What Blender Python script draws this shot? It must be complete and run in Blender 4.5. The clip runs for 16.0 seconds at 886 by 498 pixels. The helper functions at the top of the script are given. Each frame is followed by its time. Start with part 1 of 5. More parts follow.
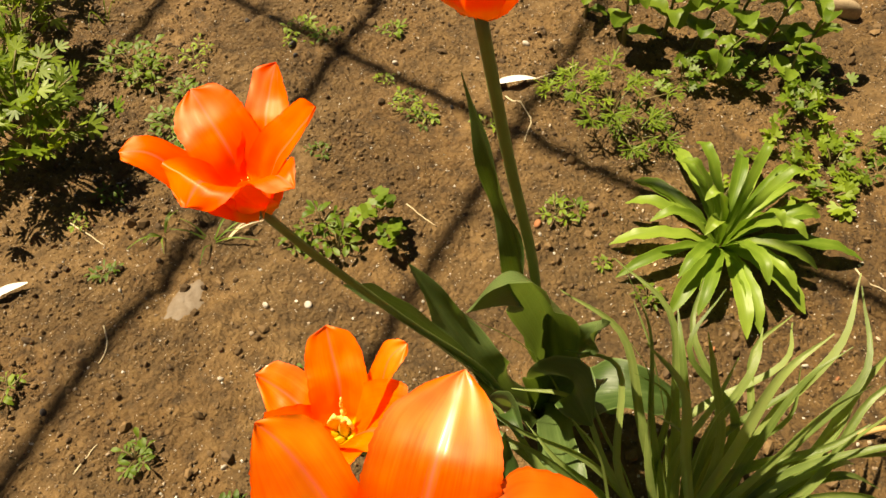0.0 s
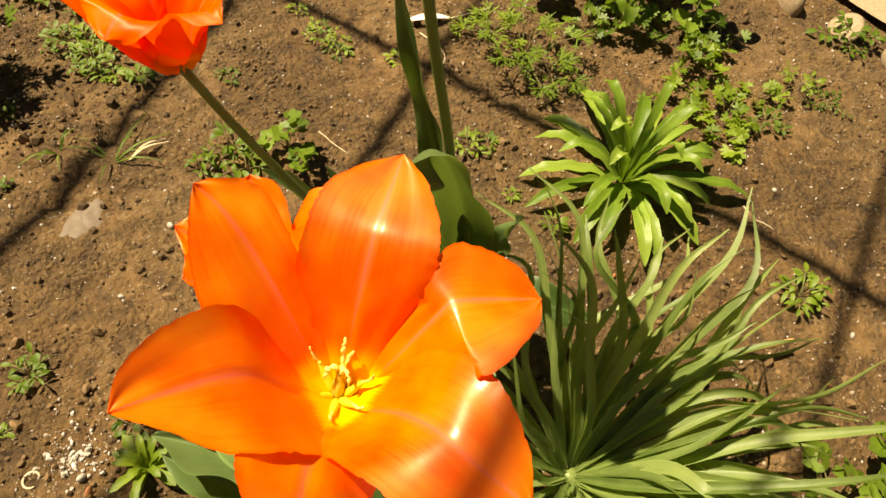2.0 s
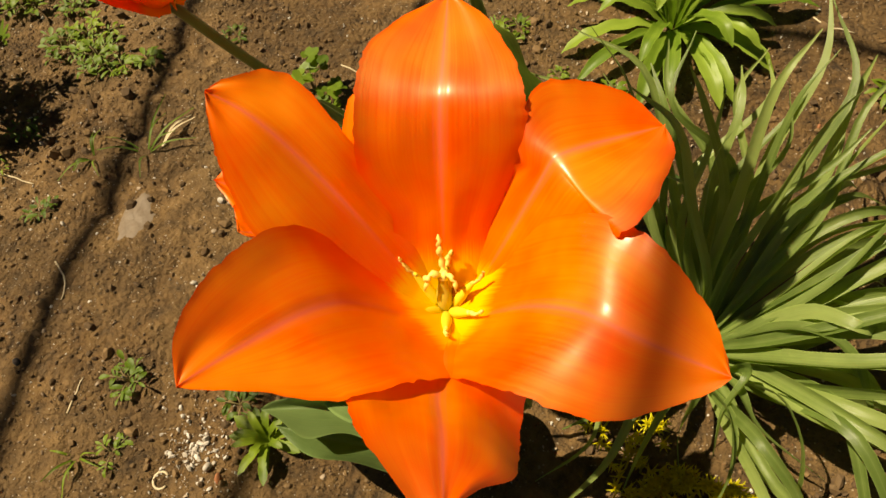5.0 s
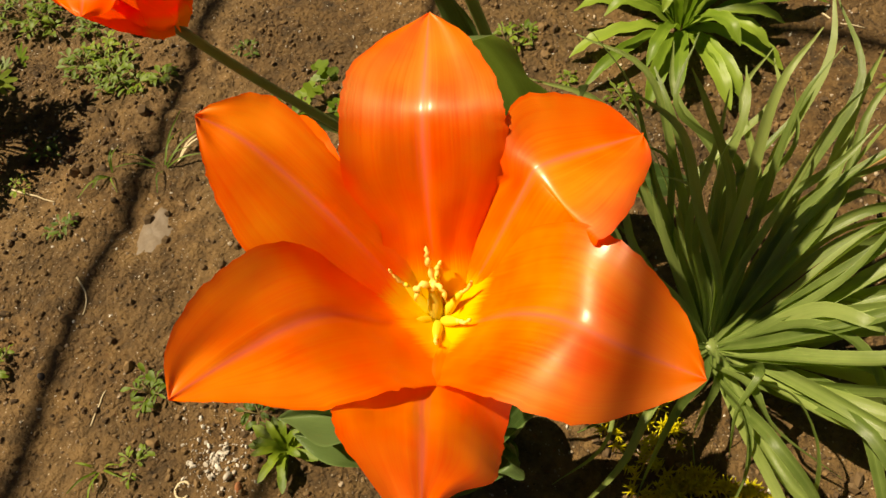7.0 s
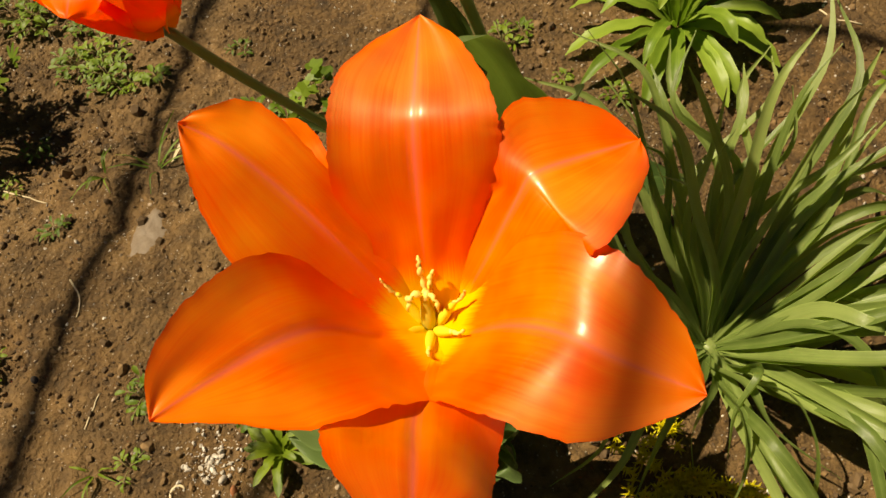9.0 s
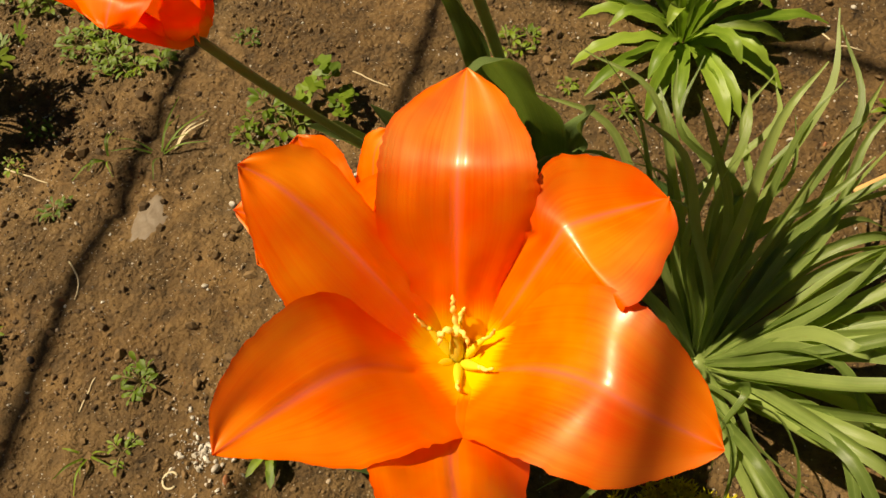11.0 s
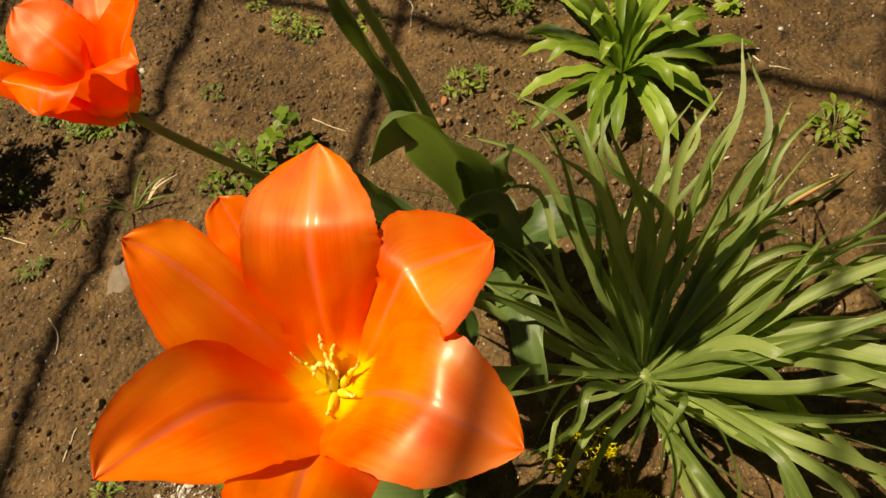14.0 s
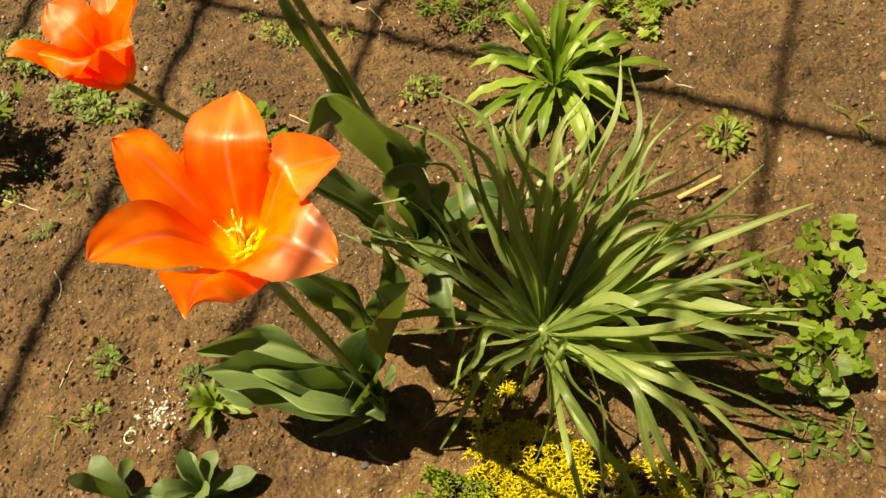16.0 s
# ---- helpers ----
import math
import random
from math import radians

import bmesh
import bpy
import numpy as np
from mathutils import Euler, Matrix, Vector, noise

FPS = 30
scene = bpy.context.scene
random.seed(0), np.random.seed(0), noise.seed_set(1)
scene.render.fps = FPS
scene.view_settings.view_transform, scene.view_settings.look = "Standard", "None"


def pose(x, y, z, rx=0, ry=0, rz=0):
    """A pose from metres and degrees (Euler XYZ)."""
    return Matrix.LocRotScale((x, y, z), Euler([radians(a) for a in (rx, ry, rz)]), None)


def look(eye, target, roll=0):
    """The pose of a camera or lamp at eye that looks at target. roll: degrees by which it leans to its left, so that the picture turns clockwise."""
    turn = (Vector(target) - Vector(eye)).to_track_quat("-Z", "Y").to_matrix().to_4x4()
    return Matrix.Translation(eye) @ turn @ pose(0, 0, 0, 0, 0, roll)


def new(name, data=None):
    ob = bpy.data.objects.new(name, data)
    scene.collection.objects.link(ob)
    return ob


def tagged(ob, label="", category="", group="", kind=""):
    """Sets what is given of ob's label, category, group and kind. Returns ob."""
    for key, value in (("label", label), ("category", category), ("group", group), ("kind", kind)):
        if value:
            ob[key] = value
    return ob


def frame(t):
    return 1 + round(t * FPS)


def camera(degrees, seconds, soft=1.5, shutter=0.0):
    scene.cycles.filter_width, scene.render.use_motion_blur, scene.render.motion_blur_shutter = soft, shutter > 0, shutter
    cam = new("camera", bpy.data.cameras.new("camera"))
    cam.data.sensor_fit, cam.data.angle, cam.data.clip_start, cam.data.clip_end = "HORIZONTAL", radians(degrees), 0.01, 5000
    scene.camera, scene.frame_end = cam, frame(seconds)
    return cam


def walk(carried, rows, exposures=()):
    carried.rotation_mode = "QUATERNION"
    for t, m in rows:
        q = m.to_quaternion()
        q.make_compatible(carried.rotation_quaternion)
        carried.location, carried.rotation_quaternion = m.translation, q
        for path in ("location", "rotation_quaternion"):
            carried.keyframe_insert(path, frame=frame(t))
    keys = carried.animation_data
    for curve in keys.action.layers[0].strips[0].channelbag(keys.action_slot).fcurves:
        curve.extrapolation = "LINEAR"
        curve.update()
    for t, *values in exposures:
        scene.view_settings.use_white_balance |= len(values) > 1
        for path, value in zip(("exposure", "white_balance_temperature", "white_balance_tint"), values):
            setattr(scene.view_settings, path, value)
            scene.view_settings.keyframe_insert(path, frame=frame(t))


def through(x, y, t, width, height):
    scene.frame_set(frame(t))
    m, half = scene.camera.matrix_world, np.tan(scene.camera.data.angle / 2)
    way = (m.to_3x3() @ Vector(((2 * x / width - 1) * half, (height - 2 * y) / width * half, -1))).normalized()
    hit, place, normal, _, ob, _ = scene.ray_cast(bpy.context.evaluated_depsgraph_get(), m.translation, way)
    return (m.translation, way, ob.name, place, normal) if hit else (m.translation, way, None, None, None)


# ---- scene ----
cam = camera(60.4, 16.0)
PATH = [
    (0, (0.337, 0.303, 0.585), (0.009, 1.434, -1.032), -2.2),
    (0.5, (0.339, 0.279, 0.586), (0.048, 1.35, -1.078), -0.6),
    (1, (0.328, 0.296, 0.587), (0.063, 1.347, -1.094), -1.3),
    (1.5, (0.3388, 0.2621, 0.5527), (0.1083, 1.3442, -1.114), 3.75),
    (2, (0.3383, 0.2594, 0.5598), (0.272, 1.4069, -1.0766), 9.67),
    (2.5, (0.3217, 0.2674, 0.5095), (0.2035, 1.3947, -1.1378), 0.68),
    (3, (0.3329, 0.2694, 0.5002), (0.2092, 1.3778, -1.1611), -2.91),
    (3.5, (0.328, 0.2721, 0.5027), (0.1882, 1.3008, -1.2066), -9.52),
    (4, (0.3275, 0.2767, 0.5126), (0.175, 1.2314, -1.2382), -11.6),
    (4.5, (0.3282, 0.2715, 0.5219), (0.1535, 1.2304, -1.2239), -11.11),
    (5, (0.3297, 0.2693, 0.5218), (0.1235, 1.2346, -1.2172), -12.59),
    (7.5, (0.3382, 0.2681, 0.5261), (0.0746, 1.2459, -1.1982), -16.81),
    (8, (0.3389, 0.2704, 0.5227), (0.0643, 1.2471, -1.2007), -16.54),
    (8.5, (0.3405, 0.274, 0.5205), (0.077, 1.2428, -1.2091), -18.11),
    (9, (0.3379, 0.2724, 0.523), (0.0831, 1.2424, -1.2076), -16.66),
    (9.2, (0.3367, 0.2752, 0.5253), (0.0833, 1.2396, -1.2093), -16.97),
    (11.3, (0.3278, 0.2792, 0.5437), (0.1107, 1.2214, -1.2073), -11.99),
    (11.5, (0.3258, 0.2837, 0.5521), (0.1058, 1.2286, -1.1965), -12.83),
    (12, (0.3099, 0.2923, 0.5647), (0.0983, 1.2539, -1.176), -13.99),
    (12.5, (0.309, 0.2943, 0.5649), (0.1022, 1.2613, -1.1738), -14.28),
    (13, (0.3173, 0.2902, 0.5656), (0.1162, 1.2632, -1.17), -11.98),
    (13.5, (0.3322, 0.2775, 0.5664), (0.1188, 1.2661, -1.1582), -12.31),
    (14, (0.3671, 0.2672, 0.5613), (0.1498, 1.2755, -1.1521), -15.18),
    (14.5, (0.3765, 0.2423, 0.581), (0.1658, 1.2767, -1.1185), -11.83),
    (15, (0.4093, 0.2245, 0.6068), (0.1816, 1.2826, -1.0744), -11.81),
    (15.5, (0.4209, 0.1902, 0.6272), (0.1961, 1.2617, -1.0468), -11.81),
    (16, (0.4325, 0.1692, 0.6322), (0.2133, 1.2283, -1.0499), -12.36),
]
walk(cam, [(t, look(eye, target, roll)) for t, eye, target, roll in PATH],
     [(0, 1.06, 8100, 10), (1.5, 1.15, 8100, 10), (3, 0.80, 8100, 10), (5, 0.61, 8100, 10), (12.5, 0.53, 8100, 10), (14.5, 0.52, 8100, 10), (16, 1.12, 8100, 10)])

# ---- light ----
# way of the sunlight: a shadow lands SUN_X, SUN_Y away for each metre of height
SUN_X, SUN_Y = 0.486, -0.10
to_sun = Vector((-SUN_X, -SUN_Y, 1.0)).normalized()
world = bpy.data.worlds.new("sky")
scene.world = world
world.use_nodes = True
wn = world.node_tree.nodes
sky = wn.new("ShaderNodeTexSky")
sky.sky_type, sky.sun_disc = "NISHITA", False
sky.sun_elevation = math.asin(to_sun.z)
sky.sun_rotation = math.atan2(to_sun.x, to_sun.y)
world.node_tree.links.new(sky.outputs[0], wn["Background"].inputs[0])
wn["Background"].inputs[1].default_value = 0.0118
sun = new("sun", bpy.data.lights.new("sun", "SUN"))
sun.data.energy, sun.data.angle, sun.data.color = 5.0, radians(0.53), (1.0, 0.92, 0.76)
sun.matrix_world = look(to_sun * 5, (0, 0, 0))


# ---- materials ----
class Mat:
    """A node material with short calls for its nodes."""

    def __init__(self, name):
        self.m = bpy.data.materials.new(name)
        self.m.use_nodes = True
        self.t = self.m.node_tree
        self.n = self.t.nodes
        self.bsdf = self.n["Principled BSDF"]
        self.out = self.n["Material Output"]

    def add(self, kind, **sets):
        node = self.n.new("ShaderNode" + kind)
        for k, v in sets.items():
            node.inputs[k.replace("_", " ")].default_value = v
        return node

    def link(self, a, b):
        self.t.links.new(a, b)

    def noise(self, scale, detail=4.0, rough=0.55, vec=None):
        node = self.add("TexNoise", Scale=scale, Detail=detail, Roughness=rough)
        if vec:
            self.link(vec, node.inputs["Vector"])
        return node.outputs["Fac"]

    def pos(self):
        return self.add("NewGeometry").outputs["Position"]

    def uv(self):
        return self.add("UVMap").outputs["UV"]

    def ramp(self, fac, *stops):
        node = self.add("ValToRGB")
        e = node.color_ramp.elements
        while len(e) < len(stops):
            e.new(0.5)
        for el, (p, c) in zip(e, stops):
            el.position = p
            el.color = (*c, 1.0)
        self.link(fac, node.inputs[0])
        return node.outputs[0]

    def mix(self, fac, a, b, blend="MIX"):
        node = self.n.new("ShaderNodeMix")
        node.data_type, node.blend_type = "RGBA", blend
        for sock, val in ((node.inputs[0], fac), (node.inputs[6], a), (node.inputs[7], b)):
            if isinstance(val, (int, float)):
                sock.default_value = val
            elif isinstance(val, tuple):
                sock.default_value = (*val, 1.0)
            else:
                self.link(val, sock)
        return node.outputs[2]

    def math(self, op, a, b=0.0):
        node = self.n.new("ShaderNodeMath")
        node.operation = op
        for sock, val in zip(node.inputs, (a, b)):
            if isinstance(val, (int, float)):
                sock.default_value = val
            else:
                self.link(val, sock)
        return node.outputs[0]

    def bump(self, height, strength, distance):
        node = self.add("Bump", Strength=strength, Distance=distance)
        self.link(height, node.inputs["Height"])
        return node.outputs[0]

    def surface(self, color, rough=0.5, normal=None, spec=0.5, coat=0.0):
        for key, val in (("Base Color", color), ("Roughness", rough), ("Specular IOR Level", spec)):
            if isinstance(val, (int, float)):
                self.bsdf.inputs[key].default_value = val
            elif isinstance(val, tuple):
                self.bsdf.inputs[key].default_value = (*val, 1.0)
            else:
                self.link(val, self.bsdf.inputs[key])
        if normal:
            self.link(normal, self.bsdf.inputs["Normal"])
        return self.m

    def thin(self, color, through, share):
        """Lets light through the sheet: a share of translucent shading in its own colour."""
        tr = self.add("BsdfTranslucent")
        if isinstance(through, tuple):
            tr.inputs[0].default_value = (*through, 1.0)
        else:
            self.link(through, tr.inputs[0])
        ms = self.add("MixShader")
        ms.inputs[0].default_value = share
        self.link(self.bsdf.outputs[0], ms.inputs[1])
        self.link(tr.outputs[0], ms.inputs[2])
        self.link(ms.outputs[0], self.out.inputs[0])
        return self.m


def soil_material():
    k = Mat("damp garden soil")
    p = k.pos()
    big = k.noise(4.5, 5, 0.6, p)
    mid = k.noise(55, 6, 0.65, p)
    fine = k.noise(420, 5, 0.7, p)
    c = k.ramp(mid, (0.30, (0.036, 0.020, 0.007)), (0.5, (0.198, 0.108, 0.033)), (0.70, (0.320, 0.188, 0.066)))
    c = k.mix(k.ramp(big, (0.40, (0, 0, 0)), (0.62, (1, 1, 1))), c, k.ramp(mid, (0.3, (0.105, 0.060, 0.018)), (0.7, (0.300, 0.180, 0.068))))
    grains = k.add("TexVoronoi", Scale=420.0)
    k.link(p, grains.inputs["Vector"])
    speck = k.math("MULTIPLY", k.ramp(grains.outputs["Color"], (0.76, (0, 0, 0)), (0.82, (1, 1, 1))),
                   k.ramp(grains.outputs["Distance"], (0.22, (1, 1, 1)), (0.34, (0, 0, 0))))
    c = k.mix(k.math("MULTIPLY", speck, 0.8), c, (0.62, 0.52, 0.38))
    c = k.mix(k.ramp(fine, (0.30, (0.42, 0.42, 0.42)), (0.44, (0, 0, 0))), c, (0.035, 0.020, 0.008))
    grit = k.add("TexVoronoi", Scale=190.0)
    k.link(p, grit.inputs["Vector"])
    crumbs = k.math("SUBTRACT", 1.0, grit.outputs["Distance"])
    c = k.mix(k.math("MULTIPLY", k.ramp(grit.outputs["Color"], (0.25, (0, 0, 0)), (0.75, (1, 1, 1))), 0.35), c, k.mix(0.5, c, (0.30, 0.20, 0.10)))
    c = k.mix(1.0, c, (0.79, 0.77, 0.74), "MULTIPLY")
    crumbly = k.ramp(k.noise(7.0, 3, 0.55, p), (0.40, (0.22,) * 3), (0.62, (1, 1, 1)))
    h = k.math("ADD", k.math("MULTIPLY", mid, 0.8), k.math("MULTIPLY", crumbly, k.math("ADD", k.math("MULTIPLY", fine, 0.45), k.math("MULTIPLY", crumbs, 0.42))))
    return k.surface(c, k.ramp(mid, (0.3, (0.92,) * 3), (0.7, (0.60,) * 3)), k.bump(h, 1.0, 0.019), 0.45)


def stone_material(name, dark, light, rough=0.75):
    k = Mat(name)
    p = k.pos()
    isl = k.add("NewGeometry").outputs["Random Per Island"]
    c = k.mix(isl, dark, light)
    c = k.mix(k.ramp(k.noise(260, 4, 0.6, p), (0.35, (0, 0, 0)), (0.7, (1, 1, 1))), c, k.mix(0.5, c, (0.12, 0.08, 0.05)))
    return k.surface(c, rough, k.bump(k.noise(500, 3, 0.6, p), 0.4, 0.001), 0.4)


def petal_material(name, red, orange, throat, gloss=(0.38, 0.50), silk=0.90, sheen=0.85, coat=0.0):
    """Petal skin. UV: x across the petal from 0 to 1, y from the base to the tip."""
    k = Mat(name)
    uv = k.uv()
    sep = k.add("SeparateXYZ")
    k.link(uv, sep.inputs[0])
    across, along = sep.outputs[0], sep.outputs[1]
    side = k.math("MULTIPLY", k.math("ABSOLUTE", k.math("SUBTRACT", across, 0.5)), 2.0)
    stretch = k.add("Mapping")
    stretch.inputs["Scale"].default_value = (60.0, 2.2, 1.0)
    k.link(uv, stretch.inputs["Vector"])
    veins = k.noise(1.0, 4, 0.6, stretch.outputs[0])
    soft = k.noise(55.0, 3, 0.5, k.pos())
    c = k.mix(k.ramp(k.math("ADD", k.math("MULTIPLY", soft, 0.72), k.math("MULTIPLY", veins, 0.28)), (0.32, (0, 0, 0)), (0.68, (1, 1, 1))), red, orange)
    # paler rosy midrib, fading toward base and tip
    rib = k.math("MULTIPLY", k.ramp(k.math("ADD", side, k.math("MULTIPLY", k.math("SUBTRACT", veins, 0.5), 0.22)), (0.0, (1, 1, 1)), (0.10, (0, 0, 0))),
                 k.ramp(along, (0.25, (0, 0, 0)), (0.5, (1, 1, 1)), (0.98, (0.6, 0.6, 0.6))))
    c = k.mix(k.math("MULTIPLY", rib, 0.5), c, (0.98, 0.24, 0.09))
    line = k.ramp(side, (0.0, (1, 1, 1)), (0.042, (0, 0, 0)))
    c = k.mix(k.math("MULTIPLY", k.math("MULTIPLY", line, 0.6), k.ramp(along, (0.2, (0, 0, 0)), (0.5, (1, 1, 1)))), c, (0.86, 0.14, 0.11))
    # yellow throat with a ragged edge
    low = k.math("ADD", along, k.math("MULTIPLY", k.math("SUBTRACT", veins, 0.5), 0.10))
    c = k.mix(k.ramp(low, (0.22, (1, 1, 1)), (0.28, (0, 0, 0))), c, throat)
    c = k.mix(k.ramp(side, (0.93, (0, 0, 0)), (1.0, (0.5, 0.5, 0.5))), c, red)
    through = k.mix(0.6, c, (1.0, 0.155, 0.012))
    rough = k.ramp(veins, (0.3, (gloss[0],) * 3), (0.7, (gloss[1],) * 3))
    k.surface(c, rough, k.bump(veins, 0.06, 0.0008), sheen)
    # the cells run along the petal, so its sheen spreads across it
    k.bsdf.inputs["Anisotropic"].default_value = silk
    k.bsdf.inputs["Specular Tint"].default_value = (1.0, 0.86, 0.60, 1.0)
    grain = k.add("Tangent")
    grain.direction_type = "UV_MAP"
    k.link(grain.outputs[0], k.bsdf.inputs["Tangent"])
    k.bsdf.inputs["Coat Weight"].default_value = coat
    k.bsdf.inputs["Coat Roughness"].default_value = 0.25
    k.bsdf.inputs["Coat IOR"].default_value = 1.75
    k.bsdf.inputs["Coat Tint"].default_value = (1.0, 0.97, 0.90, 1.0)
    return k.thin(c, through, 0.33)


def leaf_material(name, dark, light, through, rough=0.45, ribs=40.0, share=0.35, spec=0.4, rib_mix=0.5):
    """Leaf skin with ribs along the blade. UV as on the petals."""
    k = Mat(name)
    uv = k.uv()
    stretch = k.add("Mapping")
    stretch.inputs["Scale"].default_value = (ribs, 1.2, 1.0)
    k.link(uv, stretch.inputs["Vector"])
    veins = k.noise(1.0, 3, 0.6, stretch.outputs[0])
    p = k.pos()
    blot = k.noise(38.0, 4, 0.6, p)
    rnd = k.add("ObjectInfo").outputs["Random"]
    f = k.math("ADD", k.math("MULTIPLY", veins, rib_mix), k.math("MULTIPLY", blot, 1.0 - rib_mix))
    f = k.math("ADD", f, k.math("MULTIPLY", k.math("SUBTRACT", rnd, 0.5), 0.40))
    c = k.mix(k.ramp(f, (0.3, (0, 0, 0)), (0.7, (1, 1, 1))), dark, light)
    sep = k.add("SeparateXYZ")
    k.link(uv, sep.inputs[0])
    mid = k.math("ABSOLUTE", k.math("SUBTRACT", sep.outputs[0], 0.5))
    c = k.mix(k.math("MULTIPLY", k.ramp(mid, (0.0, (1, 1, 1)), (0.05, (0, 0, 0))), 0.35), c, light)
    c = k.mix(k.math("MULTIPLY", k.ramp(mid, (0.46, (0, 0, 0)), (0.49, (1, 1, 1))), 0.55), c, tuple(min(1.0, 1.5 * v) for v in light))
    k.surface(c, rough, k.bump(veins, 0.3, 0.0015), spec)
    return k.thin(c, k.mix(0.6, c, through), share)


def plain_material(name, a, b, rough=0.6, scale=120.0, share=0.0, through=(0.3, 0.3, 0.1)):
    k = Mat(name)
    p = k.pos()
    n = k.noise(scale, 4, 0.6, p)
    isl = k.add("NewGeometry").outputs["Random Per Island"]
    f = k.math("ADD", k.math("MULTIPLY", n, 0.7), k.math("MULTIPLY", isl, 0.3))
    c = k.mix(k.ramp(f, (0.3, (0, 0, 0)), (0.7, (1, 1, 1))), a, b)
    k.surface(c, rough, k.bump(n, 0.3, 0.001), 0.4)
    return k.thin(c, through, share) if share else k.m


SOIL = soil_material()
CRUMB = stone_material("soil crumbs", (0.048, 0.027, 0.010), (0.23, 0.138, 0.056), 0.85)
GRAVEL = stone_material("small mixed gravel", (0.22, 0.15, 0.09), (0.52, 0.42, 0.31))
PALE = stone_material("pale chalky stone", (0.42, 0.37, 0.30), (0.74, 0.70, 0.63))
DARKSTONE = stone_material("dark slate chip", (0.03, 0.03, 0.035), (0.07, 0.07, 0.075))
RUST = stone_material("broken brick chip", (0.32, 0.11, 0.04), (0.45, 0.19, 0.08))
SAND = stone_material("sandy path", (0.34, 0.25, 0.15), (0.42, 0.32, 0.20))
PETAL = petal_material("orange tulip petal", (0.97, 0.072, 0.002), (1.0, 0.285, 0.012), (0.98, 0.62, 0.01), (0.42, 0.56), 0.70, 1.05, 0.21)
PETAL_RED = petal_material("red-orange tulip petal", (0.94, 0.062, 0.001), (1.0, 0.175, 0.002), (0.9, 0.4, 0.01), (0.42, 0.56), 0.8, 0.6)
RECEPTACLE = plain_material("flower base", (0.55, 0.42, 0.03), (0.70, 0.55, 0.04), 0.6)
TULIP_LEAF = leaf_material("bluish green tulip leaf", (0.044, 0.084, 0.019), (0.146, 0.212, 0.070), (0.26, 0.38, 0.03), 0.36, 46.0, 0.28)
TULIP_STEM = leaf_material("tulip stem", (0.17, 0.24, 0.05), (0.27, 0.34, 0.09), (0.30, 0.40, 0.06), 0.45, 6.0, 0.1)
STRAP = leaf_material("grey-green strap leaf", (0.112, 0.168, 0.038), (0.300, 0.378, 0.112), (0.40, 0.56, 0.06), 0.36, 14.0, 0.42, 0.55)
ROSETTE = leaf_material("fresh green rosette leaf", (0.108, 0.186, 0.016), (0.255, 0.355, 0.048), (0.28, 0.52, 0.03), 0.45, 3.0, 0.33)
WEED = leaf_material("weed leaf", (0.052, 0.098, 0.008), (0.15, 0.225, 0.022), (0.28, 0.42, 0.02), 0.5, 3.0, 0.33, 0.4, 0.2)
WEED_LIGHT = leaf_material("light weed leaf", (0.080, 0.138, 0.008), (0.215, 0.295, 0.025), (0.34, 0.46, 0.02), 0.5, 3.0, 0.33, 0.4, 0.2)
GLOSSY = leaf_material("glossy young leaf", (0.070, 0.124, 0.010), (0.172, 0.252, 0.028), (0.29, 0.45, 0.02), 0.45, 3.0, 0.35, 0.3, 0.2)
SEDUM = plain_material("golden stonecrop", (0.55, 0.47, 0.012), (0.78, 0.68, 0.03), 0.5, 90.0, 0.3, (0.8, 0.72, 0.02))
SEDUM_GREEN = plain_material("green stonecrop", (0.16, 0.24, 0.02), (0.34, 0.42, 0.04), 0.5, 90.0, 0.3, (0.4, 0.5, 0.02))
WEED_STEM = plain_material("weed stalk", (0.12, 0.13, 0.035), (0.22, 0.16, 0.07), 0.6)
DRY = plain_material("dry straw", (0.42, 0.33, 0.19), (0.66, 0.56, 0.38), 0.7)
WOOD = plain_material("peeled stick", (0.46, 0.26, 0.09), (0.60, 0.36, 0.14), 0.6)
STIGMA = plain_material("cream yellow stigma", (0.80, 0.68, 0.10), (0.90, 0.82, 0.25), 0.5, 300.0, 0.2, (0.9, 0.8, 0.2))
OVARY = plain_material("pale yellow-green ovary", (0.42, 0.34, 0.04), (0.62, 0.50, 0.07), 0.45, 200.0, 0.15, (0.8, 0.7, 0.1))
ANTHER = plain_material("withered brown-orange anther", (0.50, 0.22, 0.03), (0.80, 0.55, 0.10), 0.7, 500.0)
FILAMENT = plain_material("yellow filament", (0.82, 0.60, 0.03), (0.9, 0.72, 0.06), 0.5, 200.0, 0.2, (0.9, 0.7, 0.05))
FEATHER = plain_material("white feather", (0.62, 0.58, 0.50), (0.86, 0.84, 0.78), 0.7)
MUD = stone_material("dried pale mud", (0.150, 0.112, 0.076), (0.195, 0.150, 0.104), 0.65)
ROD = plain_material("weathered wood rod", (0.20, 0.15, 0.10), (0.33, 0.26, 0.18), 0.8, 40.0)


# ---- building helpers ----
ORIGIN = {}
rng = random.Random(7)


def thing(name, at, label, category, group="", kind=""):
    """A top-level empty at the base of a thing."""
    ob = new(name)
    ob.empty_display_size = 0.02
    ob.location = at
    ORIGIN[ob] = Vector(at)
    return tagged(ob, label, category, group, kind)


